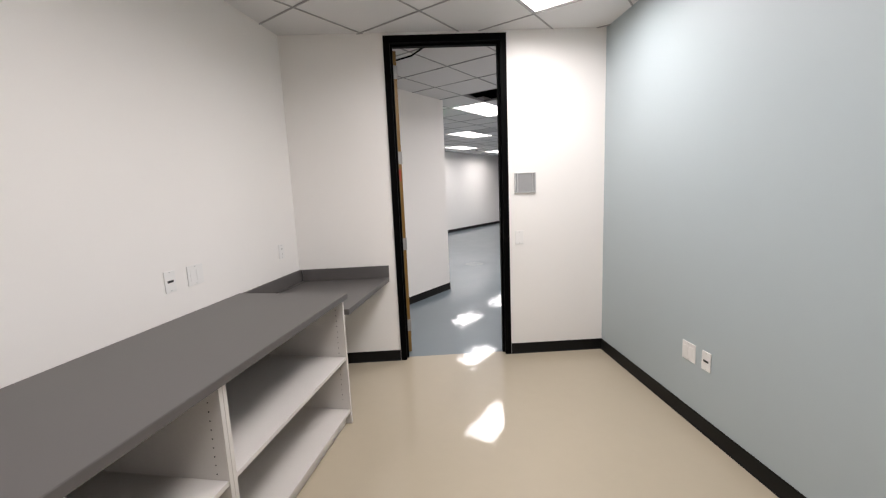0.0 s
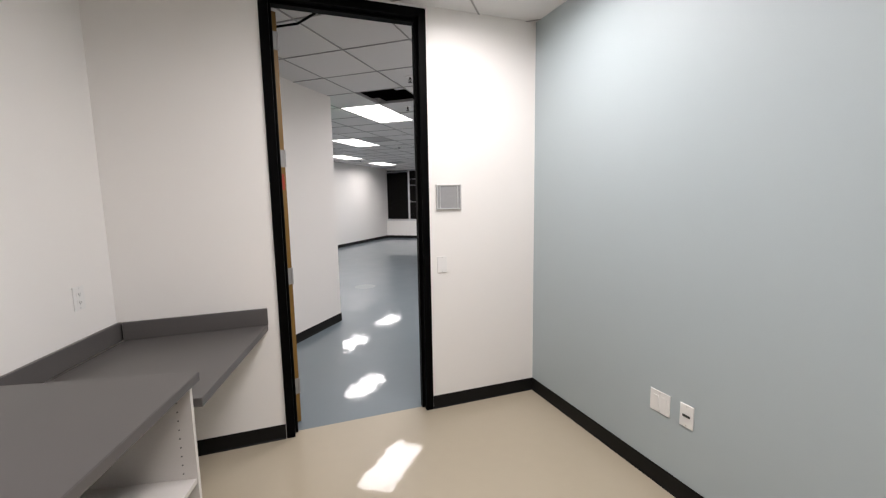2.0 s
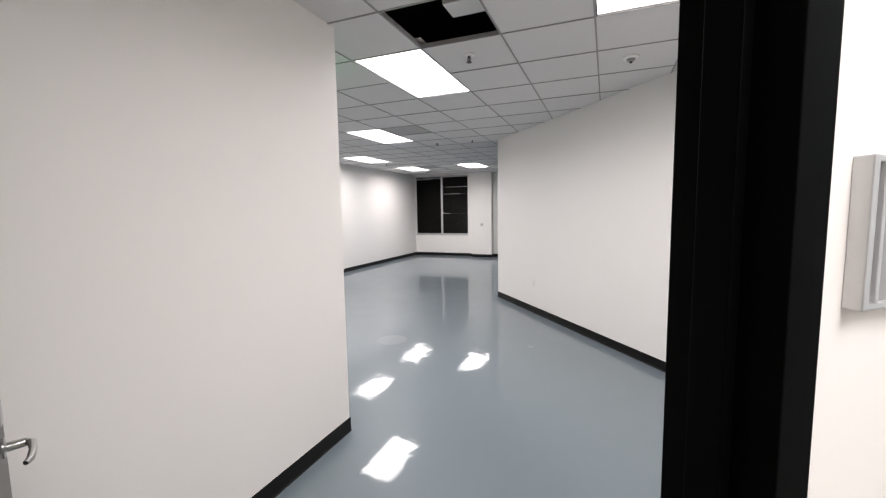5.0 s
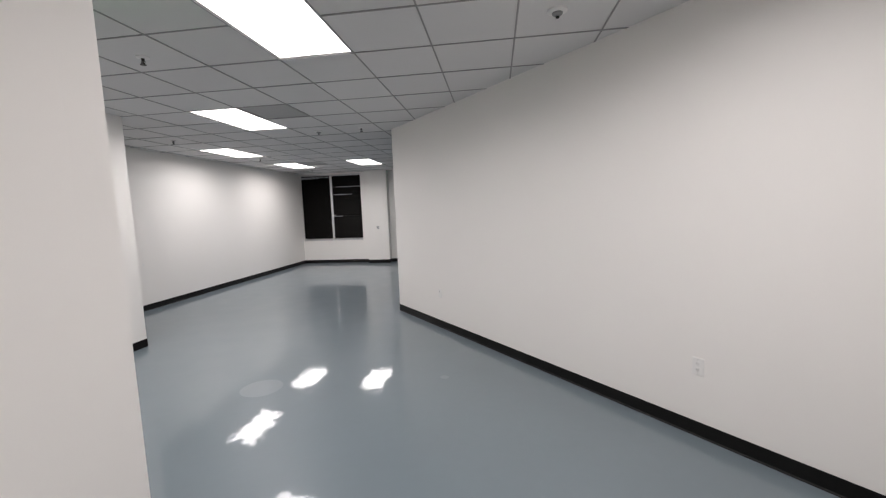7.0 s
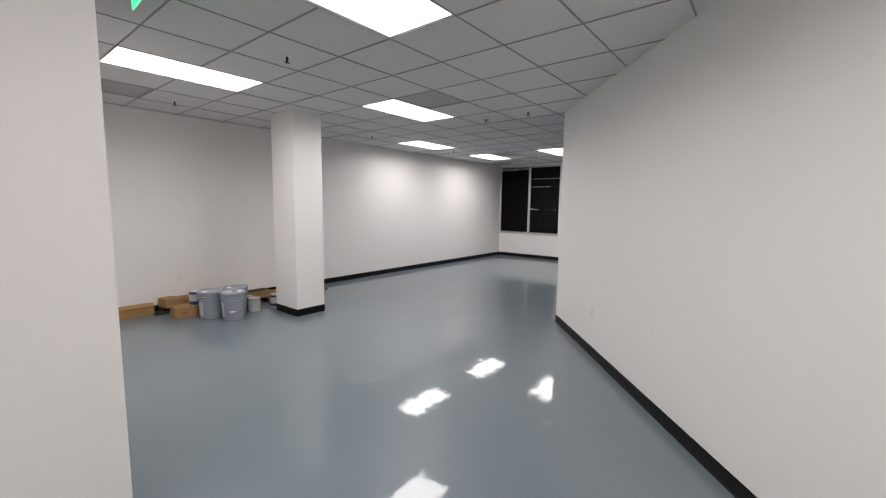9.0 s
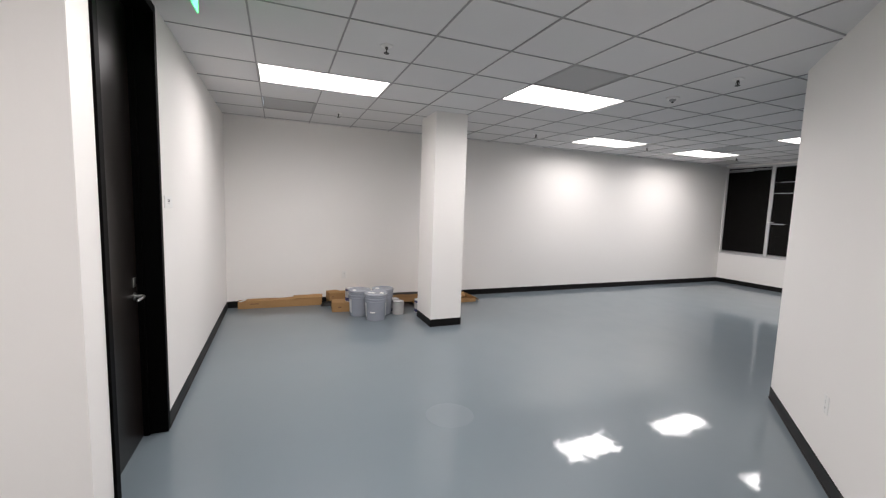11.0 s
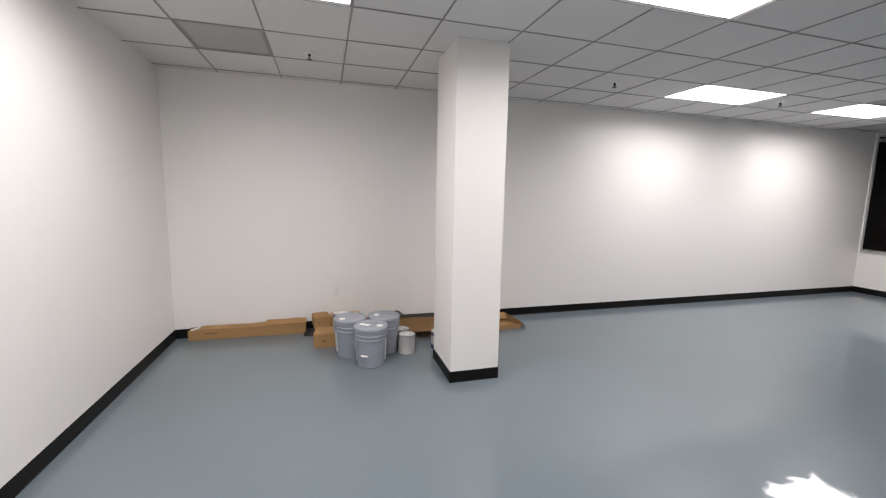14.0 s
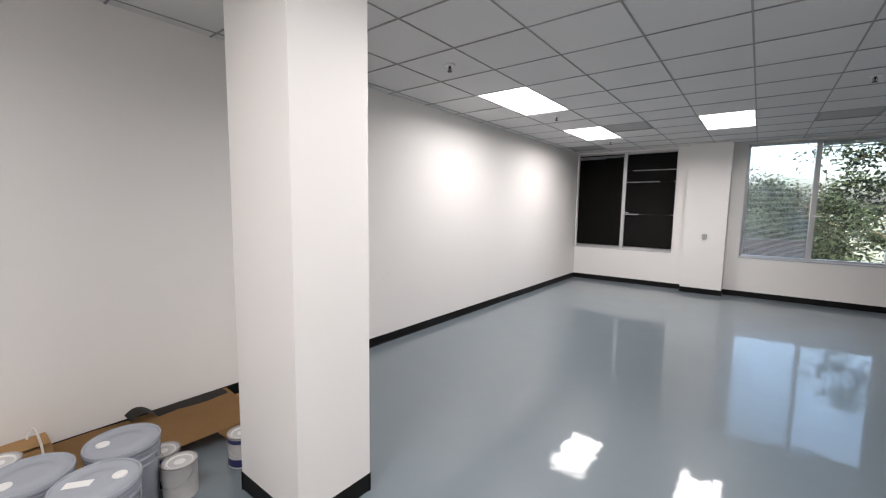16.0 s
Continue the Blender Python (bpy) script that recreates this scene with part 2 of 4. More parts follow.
def wall(name, p0, p1, thick, material, label, openings=(), z1=2.95, base=True, base_gaps=()):
    """A wall whose seen face runs from p0 to p1; it thickens to the left of that way. Openings: start, end, bottom, top."""
    m, n = along(p0, p1)
    bm = bmesh.new()
    at = 0.0
    for s0, s1, b, t in sorted(openings):
        box(bm, (at, 0, 0), (s0, thick, z1))
        if b > 0:
            box(bm, (s0, 0, 0), (s1, thick, b))
        if t < z1:
            box(bm, (s0, 0, t), (s1, thick, z1))
        at = s1
    box(bm, (at, 0, 0), (n, thick, z1))
    ob = finish(name, bm, material)
    ob.matrix_world = m
    tagged(ob, label, "wall", kind="structure")
    if base:
        at = 0.0
        for s0, s1 in [*sorted(base_gaps), (n, n)]:
            if s0 - at > 0.02:
                baseboard(m, at, s0)
            at = s1
    return ob


def baseboard(m, s0, s1):
    """A rubber cove base with a rounded top and a small toe, on the right of the line."""
    prof = [(0.001, 0.0), (-0.012, 0.0), (-0.012, 0.004), (-0.006, 0.012), (-0.005, 0.094), (-0.003, 0.1), (0.001, 0.1)]
    bm = bmesh.new()
    a = [bm.verts.new((s0, y, z)) for y, z in prof]
    b = [bm.verts.new((s1, y, z)) for y, z in prof]
    for i in range(len(prof)):
        j = (i + 1) % len(prof)
        bm.faces.new((a[i], a[j], b[j], b[i]))
    bm.faces.new(a[::-1]), bm.faces.new(b)
    ob = finish("baseboard", bm, M_BASE)
    ob.matrix_world = m
    return tagged(ob, "dark grey rubber cove baseboard along the wall foot", "baseboard", "baseboards", "structure")


def face_pose(p, out, z):
    """A frame on a wall at p: x along the wall, y into the wall, z up; out points into the room."""
    a = math.atan2(out[1], out[0]) + math.pi / 2
    return Matrix.Translation((p[0], p[1], z)) @ Matrix.Rotation(a, 4, "Z")


# ---- floors and ceiling ----
FL_POLY = [(-6.35, 2.3), (-1.64, 2.3), (-1.64, -0.8), (3.0, -3.0), (4.3, -1.5), (4.3, 13.3), (-6.35, 13.3)]
floor = tagged(finish("floor", prism(FL_POLY, -0.2, 0.0), M_FLOOR), "glossy grey-blue sheet vinyl floor with soft lamp reflections", "floor", kind="structure")
ROOM_POLY = [uv(-1.35, 0.44), uv(1.62, 0.44), uv(1.9, -4.4), uv(-2.4, -4.4)]
tagged(finish("floor_room", prism(ROOM_POLY, -0.25, 0.003), M_BEIGE), "glossy beige sheet vinyl floor of the small room", "floor", kind="structure")

lamp_cells = {}
for i, j in LAMPS:
    lamp_cells[(i, j - 1)] = lamp_cells[(i, j - 2)] = (i, j)
I0, I1, J0, J1 = -8, 10, -16, 15
bm = bmesh.new()
tiles = []
for i in range(I0, I1):
    for j in range(J0, J1):
        if (i, j) in lamp_cells or (i, j) == HOLE or (i, j) in VENTS:
            continue
        x, y = GX + i * G, GY + j * G
        dz = random.uniform(0, 0.0022)
        box(bm, (x + 0.001, y + 0.001, H + 0.004 + dz), (x + G - 0.001, y + G - 0.001, H + 0.02))
ceiling = tagged(finish("ceiling", bm, M_TILE), "white mineral fibre drop ceiling tiles in a square grid", "ceiling", kind="structure")
bm = bmesh.new()
W = 0.006
for i in range(I0, I1):
    for j in range(J0, J1):
        x, y = GX + i * G, GY + j * G
        box(bm, (x - W, y + W, H), (x + W, y + G - W, H + 0.03))
        if lamp_cells.get((i, j), 0) != lamp_cells.get((i, j - 1), 1):
            box(bm, (x - W, y - W, H - 0.0006), (x + G - W, y + W, H + 0.03))
tagged(finish("trim_grid", bm, M_TEE), "grey steel T-bar grid of the drop ceiling", "ceiling grid", kind="structure")
tagged(finish("roof", boxes(((-7, -7, 3.5), (5, 13.4, 3.7))), M_SLAB), "plain concrete roof slab above the ceiling", "roof", kind="structure")
# plenum over the missing tile: an added box, its shade put in as near-black colour
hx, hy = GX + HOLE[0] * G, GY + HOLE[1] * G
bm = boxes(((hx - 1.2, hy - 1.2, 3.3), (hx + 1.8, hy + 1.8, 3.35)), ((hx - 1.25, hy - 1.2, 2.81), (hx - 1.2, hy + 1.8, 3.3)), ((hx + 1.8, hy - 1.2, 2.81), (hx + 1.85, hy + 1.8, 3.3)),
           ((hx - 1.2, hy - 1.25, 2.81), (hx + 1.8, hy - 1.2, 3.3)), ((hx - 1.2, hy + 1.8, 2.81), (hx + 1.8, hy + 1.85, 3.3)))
tagged(finish("plenum", bm, M_DARK), "added dark-coloured box for the shaded plenum above the missing ceiling tile", "plenum", kind="structure")

# ---- walls ----
EXA, EXB = (-1.595, 2.486), (-6.3, 2.488)      # foot of the exit wall
CR0, CR1 = (-1.700, 7.221), (2.435, 2.278)     # foot of the long corridor wall
DOOR = (-0.315, 0.69)         # outer edges of the room door's frame
DH = 2.762
p0, p1 = uv(-1.75, 0.38), uv(3.45, 0.38)
wall("wall_door", p0, p1, 0.13, M_WALL, "white painted wall with the open room door", [(DOOR[0] + 1.75, DOOR[1] + 1.75, 0, DH)], base=False)
m, n = along(p0, p1)
baseboard(m, 1.75 - 1.15, 1.75 + DOOR[0] - 0.004)
baseboard(m, 1.75 + DOOR[1] + 0.004, 1.75 + 1.53)
m2, n2 = along(uv(3.45, 0.51), uv(-1.75, 0.51))
baseboard(m2, 0.1, 3.45 - DOOR[1] - 0.004)
baseboard(m2, 3.45 - DOOR[0] + 0.004, n2)
wall("wall_room_left", lw(5.2, 0), lw(-0.3, 0), 0.13, M_WALL, "white painted wall behind the grey counter", base_gaps=[(0.0, 4.4)])
wall("wall_room_blue", rwp(0, 0), rwp(4.9, 0), 0.13, M_BLUE, "pale blue-grey accent wall with outlets")
wall("wall_room_back", uv(1.95, -4.3), uv(-2.4, -4.3), 0.13, M_WALL, "plain white wall that closes the small room")
wall("wall_corridor_left", (-1.595, -0.85), (-1.595, EXA[1] - 0.15), 0.12, M_WALL, "white painted corridor wall ending at an outside corner")
wall("wall_corridor_right", CR0, CR1, 0.13, M_WALL, "long white corridor wall at an angle to the ceiling grid")
EX0, EX1 = -2.776, -1.80
wall("wall_exit", EXA, EXB, 0.15, M_WALL, "white painted wall with the exit door", [(-1.595 - EX1, -1.595 - EX0, 0, DH)],
     base_gaps=[(-1.595 - EX1 - 0.004, -1.595 - EX0 + 0.004)])
baseboard(along((-1.595, -0.85), EXA)[0], EXA[1] + 0.70, EXA[1] + 0.856)
WALLX = -6.21
wall("wall_long", (WALLX, 2.4), (WALLX, 13.4), 0.15, M_WALL, "long white wall washed by the ceiling lights")
WY = 13.2
WINS = [(-6.19, -5.22, -4.26), (-3.17, -2.22, -1.27)]
WZ0, WZ1 = 0.72, 2.755
wall("wall_window", (-6.4, WY), (4.3, WY), 0.22, M_WALL, "white outer wall with two wide windows", [(w[0] + 6.4, w[2] + 6.4, WZ0, WZ1) for w in WINS], z1=3.5,
     base_gaps=[(6.4 - 4.04, 6.4 - 3.375)])
wall("wall_return", (4.3, 7.33), (-1.6, 7.33), 0.12, M_WALL, "plain white wall that closes the open area")
wall("wall_east", (4.2, 13.2), (4.2, 7.3), 0.12, M_WALL, "plain white end wall")


def post(name, x0, y0, x1, y1, label):
    ob = finish(name, prism([(x0, y0), (x1, y0), (x1, y1), (x0, y1)], 0, 2.95), M_WALL)
    tagged(ob, label, "column", kind="structure")
    c = [(x0, y0), (x0, y1), (x1, y1), (x1, y0)]
    for a, b in zip(c, c[1:] + c[:1]):
        mm, nn = along(a, b)
        baseboard(mm, -0.006, nn + 0.006)
    return ob


post("column", -5.06, 5.05, -4.51, 5.485, "square white column with a dark baseboard")
post("pilaster", -4.04, 12.965, -3.375, 13.25, "white pilaster between the windows")


# ---- windows ----
def window(name, x0, xm, x1, label, blind, tilt, material, painted_glints=(), raised=()):
    w = thing(name, label, "window", Matrix.Translation((0, WY, 0)), kind="structure")
    f = 0.045
    part("window_frame", boxes(((x0, 0.09, WZ0), (x1, 0.17, WZ0 + f)), ((x0, 0.09, WZ1 - f), (x1, 0.17, WZ1)), ((x0, 0.09, WZ0 + f), (x0 + f, 0.17, WZ1 - f)),
                               ((x1 - f, 0.09, WZ0 + f), (x1, 0.17, WZ1 - f)), bevel=0.003), M_ALU, w)
    part("mullion", boxes(((xm - 0.035, 0.035, WZ0 + 0.012), (xm + 0.035, 0.17, WZ1)), bevel=0.004), M_ALU, w, "light aluminium mullion")
    part("latch", boxes(((xm - 0.01, 0.012, 1.482), (xm + 0.11, 0.034, 1.500)), bevel=0.004), M_PLASTIC, w, "small white latch")
    part("window_sill", boxes(((x0, -0.012, WZ0 - 0.014), (x1, 0.09, WZ0 + 0.012)), bevel=0.005), M_ALU, w, "pale sill")
    for a, b in ((x0 + f, xm - 0.035), (xm + 0.035, x1 - f)):
        g = part("pane", boxes(((a, 0.125, WZ0 + f), (b, 0.131, WZ1 - f))), M_GLASS, w)
        g.visible_shadow = False
    for k, (a, b) in enumerate(((x0 + 0.012, xm - 0.04), (xm + 0.04, x1 - 0.012))):
        bl = thing("venetian_blind", blind, "blind", Matrix.Translation((0, WY, 0)), group="window blinds")
        part("headrail", boxes(((a, 0.03, WZ1 - 0.035), (b, 0.07, WZ1 - 0.003)), bevel=0.003), M_ALU, bl)
        z = WZ1 - 0.05
        sh = bpy.data.meshes.new("slat")
        bm = bmesh.new()
        hw = 0.0125
        prof = [(-hw, 0.0), (0, 0.0022), (hw, 0.0), (hw, 0.0006), (0, 0.0028), (-hw, 0.0006)]
        va = [bm.verts.new((0, y, q)) for y, q in prof]
        vb = [bm.verts.new((b - a, y, q)) for y, q in prof]
        for q in range(6):
            bm.faces.new((va[q], va[(q + 1) % 6], vb[(q + 1) % 6], vb[q]))
        bm.to_mesh(sh)
        bm.free()
        pale = sh.copy()
        sh.materials.append(material)
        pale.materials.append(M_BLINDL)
        count = 0
        up = k in raised
        bottom = WZ1 - 0.155 if up else WZ0
        step = 0.0042 if up else 0.0215
        while z > bottom + 0.05:
            s = new("slat", sh)
            s.parent = bl
            t = (0 if up else tilt) + random.uniform(-1.2, 1.2)
            # slats listed here are coloured pale and tilted to imitate glints of light
            share = dict(painted_glints[k]).get(count, 0) if painted_glints else 0
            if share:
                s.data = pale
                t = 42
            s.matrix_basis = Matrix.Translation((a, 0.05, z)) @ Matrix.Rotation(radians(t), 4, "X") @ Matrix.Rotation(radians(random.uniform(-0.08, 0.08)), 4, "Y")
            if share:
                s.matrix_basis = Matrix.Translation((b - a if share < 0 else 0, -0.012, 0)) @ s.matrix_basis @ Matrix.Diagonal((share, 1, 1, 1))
            z -= step
            count += 1
        part("bottom_rail", boxes(((a, 0.038, bottom + 0.016), (b, 0.062, bottom + 0.032)), bevel=0.002), M_ALU, bl)
        for q in (0.15, 0.85):
            part("cord", tube([(a + (b - a) * q, 0.034, WZ1 - 0.03), (a + (b - a) * q, 0.034, bottom + 0.03)], 0.001, 6), material, bl)
        part("tilt_wand", tube([(a + 0.07, 0.02, WZ1 - 0.05), (a + 0.075, 0.015, WZ1 - 1.0)], 0.003, 6), material, bl)
    return w


# glints painted into the dark blind: slat number, share of its length
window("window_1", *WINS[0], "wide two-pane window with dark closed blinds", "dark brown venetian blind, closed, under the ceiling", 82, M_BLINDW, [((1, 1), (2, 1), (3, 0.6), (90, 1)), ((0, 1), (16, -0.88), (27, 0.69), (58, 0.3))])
window("window_2", *WINS[1], "wide two-pane window with open blinds and trees outside", "thin pale venetian blind before trees", 8, M_BLINDL, raised=(1,))


# ---- doors ----
def hinge(parent, x, y, z):
    part("hinge", boxes(((x - 0.002, y - 0.018, z - 0.055), (x + 0.003, y + 0.018, z + 0.055)), ((x - 0.006, y - 0.024, z - 0.055), (x + 0.006, y - 0.012, z + 0.055)), bevel=0.0015), M_HINGE, parent, "dull steel hinge")


def lever(parent, m):
    bm = lathe([(0, 0), (0.026, 0), (0.026, 0.006), (0.012, 0.01), (0.011, 0.045), (0, 0.045)], 20, m @ Matrix.Rotation(radians(90), 4, "X"))
    tube([m @ Vector(p) for p in ((0, -0.045, 0), (0.02, -0.055, 0.002), (0.06, -0.057, 0.002), (0.105, -0.053, -0.002), (0.118, -0.045, -0.004))], [0.009, 0.009, 0.008, 0.008, 0.006], 10, bm)
    part("lever_handle", bm, M_STEEL, parent, "chrome lever handle", True)
    part("lock_plate", boxes(((-0.022, -0.008, 0.06), (0.022, 0.002, 0.12)), bevel=0.004, m=m), M_STEEL, parent)


d1 = thing("door_1", "open dark door in a black steel frame with a raw wooden edge", "door", along(p0, p1)[0] @ Matrix.Translation((1.75, 0, 0)), kind="structure")
a, b = DOOR
JF = 0.052
part("door_frame", boxes(((a, -0.012, 0.004), (a + JF, 0.142, DH)), ((b - JF, -0.012, 0.004), (b, 0.142, DH)), ((a + JF, -0.012, DH - 0.055), (b - JF, 0.142, DH)),
                         ((a + JF, 0.04, 0.004), (a + JF + 0.016, 0.09, DH - 0.055)), ((b - JF - 0.016, 0.04, 0.004), (b - JF, 0.09, DH - 0.055)),
                         ((a + JF + 0.016, 0.04, DH - 0.071), (b - JF - 0.016, 0.09, DH - 0.055)), bevel=0.002), M_BLACK, d1)
part("strike_plate", boxes(((b - JF - 0.0015, 0.095, 0.93), (b - JF + 0.001, 0.135, 1.06)), bevel=0.0004), M_STEEL, d1, "steel strike plate")
LEAFW, LH = b - a - 2 * JF - 0.006, DH - 0.07
leaf = part("leaf", boxes(((0, 0.0005, 0), (LEAFW, 0.0445, LH)), bevel=0.001), M_DOOR, d1, "dark espresso door leaf")
leaf.matrix_basis = Matrix.Translation((a + JF + 0.004, 0.150, 0.008)) @ Matrix.Rotation(radians(118), 4, "Z") @ Matrix.Translation((0.012, -0.045, 0))
part("edge_strip", boxes(((-0.003, 0.002, 0), (0.0, 0.043, LH))), M_EDGE, leaf, "raw golden wooden door edge")
for z in (0.26, 1.03, 1.80, 2.52):
    hinge(leaf, -0.005, 0.022, z)
part("sticker", boxes(((-0.0045, 0.013, 1.60), (-0.0035, 0.033, 1.70)), bevel=0.0003), M_ORANGE, leaf, "orange-red fire rating sticker")
bm = boxes(((0.16, -0.05, LH - 0.09), (0.40, 0.003, LH - 0.03)), bevel=0.006)
part("door_closer", bm, M_BLACK, leaf, "black door closer")
cw = leaf.matrix_basis @ Vector((0.22, -0.03, LH - 0.025))
part("closer_arm", tube([cw, (a + 0.22, 0.33, DH - 0.055), (a + 0.34, 0.16, DH - 0.035)], 0.008, 8), M_BLACK, d1, "thin folding closer arm")
lever(leaf, Matrix.Translation((LEAFW - 0.07, 0.003, 1.0)) @ Matrix.Scale(-1, 4, (1, 0, 0)))

d2 = thing("door_2", "closed dark espresso exit door in a deep black frame", "door", along(EXA, EXB)[0], kind="structure")
a, b = -1.595 - EX1, -1.595 - EX0
part("door_frame", boxes(((a, -0.012, 0.004), (a + JF, 0.16, DH)), ((b - JF, -0.012, 0.004), (b, 0.16, DH)), ((a + JF, -0.012, DH - 0.055), (b - JF, 0.16, DH)),
                         ((b - JF - 0.016, 0.09, 0.004), (b - JF, 0.125, DH - 0.055)), ((a + JF, 0.09, 0.004), (a + JF + 0.016, 0.125, DH - 0.055)), bevel=0.002), M_BLACK, d2)
leaf2 = part("leaf", boxes(((a + JF + 0.003, 0.126, 0.008), (b - JF - 0.003, 0.17, DH - 0.058)), bevel=0.002), M_DOOR, d2, "dark espresso veneer leaf")
lever(leaf2, Matrix.Translation((b - JF - 0.075, 0.126, 0.96)) @ Matrix.Scale(-1, 4, (1, 0, 0)))


# ---- ceiling fittings ----
def ceiling_light(i, j):
    x, y = GX + i * G, GY + (j - 2) * G
    lt = thing("ceiling_light", "lit white recessed fluorescent troffer in the drop ceiling", "light", Matrix.Translation((x, y, H)), group="ceiling lights")
    w, d = G, 2 * G
    o = 0.012
    part("housing", boxes(((0.003, 0.003, 0.075), (w - 0.003, d - 0.003, 0.085)), ((o, o, 0.008), (o + 0.004, d - o, 0.075)), ((w - o - 0.004, o, 0.008), (w - o, d - o, 0.075)),
                          ((o + 0.004, o, 0.008), (w - o - 0.004, o + 0.004, 0.075)), ((o + 0.004, d - o - 0.004, 0.008), (w - o - 0.004, d - o, 0.075))), M_PLASTIC, lt)
    bm = bmesh.new()
    n = 10
    half = []
    for k in range(n + 1):
        t = k / n
        half.append((o + 0.006 + t * (w - 2 * o - 0.012), 0.0085 + 0.0025 * math.sin(math.pi * t)))
    for (xa, za), (xb, zb) in zip(half, half[1:]):
        bm.faces.new([bm.verts.new(c) for c in ((xa, o + 0.006, za), (xb, o + 0.006, zb), (xb, d - o - 0.006, zb), (xa, d - o - 0.006, za))])
    part("diffuser", bm, M_LAMP, lt, "glowing white lens")
    la = bpy.data.lights.new("tubes", "AREA")
    la.shape, la.size, la.size_y, la.energy, la.spread, la.color = "RECTANGLE", w - 0.05, d - 0.05, LAMP, radians(SPREAD), (1.0, 0.945, 0.945)
    lo = new("tubes", la)
    lo.parent = lt
    lo.location = (w / 2, d / 2, 0.006)
    return lt


for i, j in LAMPS:
    ceiling_light(i, j)
for i, j in VENTS:
    x, y = GX + i * G, GY + j * G
    v = thing("ceiling_vent", "grey perforated return air grille in the ceiling", "vent", Matrix.Translation((x, y, H)), group="ceiling vents")
    part("backing", boxes(((0.031, 0.031, 0.006), (G - 0.031, G - 0.031, 0.03))), M_VENT, v)
    part("frame", boxes(((0.011, 0.011, 0.003), (G - 0.011, 0.03, 0.02)), ((0.011, G - 0.03, 0.003), (G - 0.011, G - 0.011, 0.02)),
                        ((0.011, 0.03, 0.003), (0.03, G - 0.03, 0.02)), ((G - 0.03, 0.03, 0.003), (G - 0.011, G - 0.03, 0.02))), M_TEE, v)

SPR = [(-0.38, 2.09), (-0.93, 3.30), (-2.08, 6.95), (-2.77, 3.97), (-5.28, 3.95), (-5.13, 6.97), (-5.16, 9.38), (-2.2, 9.4), (-5.15, 11.85)]
for x, y in SPR:
    s = thing("sprinkler", "small chrome pendant fire sprinkler below a ceiling tile", "sprinkler", Matrix.Translation((x, y, H)), group="ceiling sprinklers")
    part("escutcheon", lathe([(0, 0.004), (0.046, 0.004), (0.044, -0.003), (0.018, -0.008), (0, -0.008)], 24), M_PLASTIC, s, smooth=True)
    bm = lathe([(0, -0.006), (0.011, -0.006), (0.011, -0.022), (0.006, -0.026), (0.005, -0.045), (0, -0.045)], 12)
    tube([(0.011, 0, -0.02), (0.016, 0, -0.035), (0.006, 0, -0.052)], 0.0025, 6, bm)
    tube([(-0.011, 0, -0.02), (-0.016, 0, -0.035), (-0.006, 0, -0.052)], 0.0025, 6, bm)
    part("head", bm, M_HEAD, s, "dark bronze head")
    part("deflector", lathe([(0, -0.051), (0.021, -0.051), (0.021, -0.055), (0, -0.055)], 16), M_HEAD, s)
for x, y in [(0.25, 3.88), (-2.75, 6.99)]:
    s = thing("ceiling_sensor", "round white ceiling sensor with a dark centre", "sensor", Matrix.Translation((x, y, H)), group="ceiling sensors")
    part("base", lathe([(0, 0.004), (0.062, 0.004), (0.062, -0.006), (0.05, -0.014), (0, -0.014)], 28), M_PLASTIC, s, smooth=True)
    part("dome", lathe([(0.034, -0.014), (0.032, -0.024), (0.02, -0.032), (0, -0.035)], 24), M_GREYP, s, "grey lens", True)
    part("eye", lathe([(0, -0.036), (0.012, -0.036), (0.011, -0.045), (0, -0.047)], 16), M_SLOT, s, "dark eye")

# white duct end seen through the missing tile
part_duct = thing("duct_end", "white duct end above the missing ceiling tile", "duct", Matrix.Translation((hx + 0.30, hy + 0.30, 3.0)))
part("body", boxes(((0, 0, -0.1), (0.24, 0.2, 0.0)), ((0.06, 0.05, 0.0), (0.18, 0.15, 0.3)), bevel=0.004), M_PLASTIC, part_duct)

es = thing("exit_sign", "edge-lit green exit sign panel hanging under the ceiling", "sign", Matrix.Translation((-2.17, 2.791, 0)) @ Matrix.Rotation(radians(-2.7), 4, "Z"))
part("canopy", boxes(((-0.16, -0.032, H - 0.035), (0.16, 0.032, H + 0.003)), bevel=0.006), M_ALU, es)
part("panel", boxes(((-0.15, -0.003, H - 0.185), (0.15, 0.003, H - 0.034)), bevel=0.001), M_GREEN, es, "glowing green clear panel")


def lettering(body, size, m, material, parent, name="lettering"):
    cu = bpy.data.curves.new(name, "FONT")
    cu.body, cu.size, cu.extrude, cu.align_x, cu.align_y = body, size, 0.0004, "CENTER", "CENTER"
    tmp = bpy.data.objects.new(name, cu)
    scene.collection.objects.link(tmp)
    bpy.context.view_layer.update()
    me = bpy.data.meshes.new_from_object(tmp.evaluated_get(bpy.context.evaluated_depsgraph_get()))
    bpy.data.objects.remove(tmp)
    me.materials.append(material)
    ob = new(name, me)
    ob.parent = parent
    ob.matrix_basis = m
    return ob


FLAT = Matrix.Rotation(radians(90), 4, "X")
# small wall sign by the exit
sg = thing("wall_sign", "small white plaque reading EXIT on the wall", "sign", face_pose((-2.975, 2.4866), (0, 1), 1.555))
part("plate", boxes(((-0.105, -0.006, -0.042), (0.105, 0.0, 0.042)), bevel=0.002), M_PLASTIC, sg)
lettering("EXIT", 0.026, Matrix.Translation((0, -0.0065, 0.006)) @ FLAT, M_SLOT, sg)
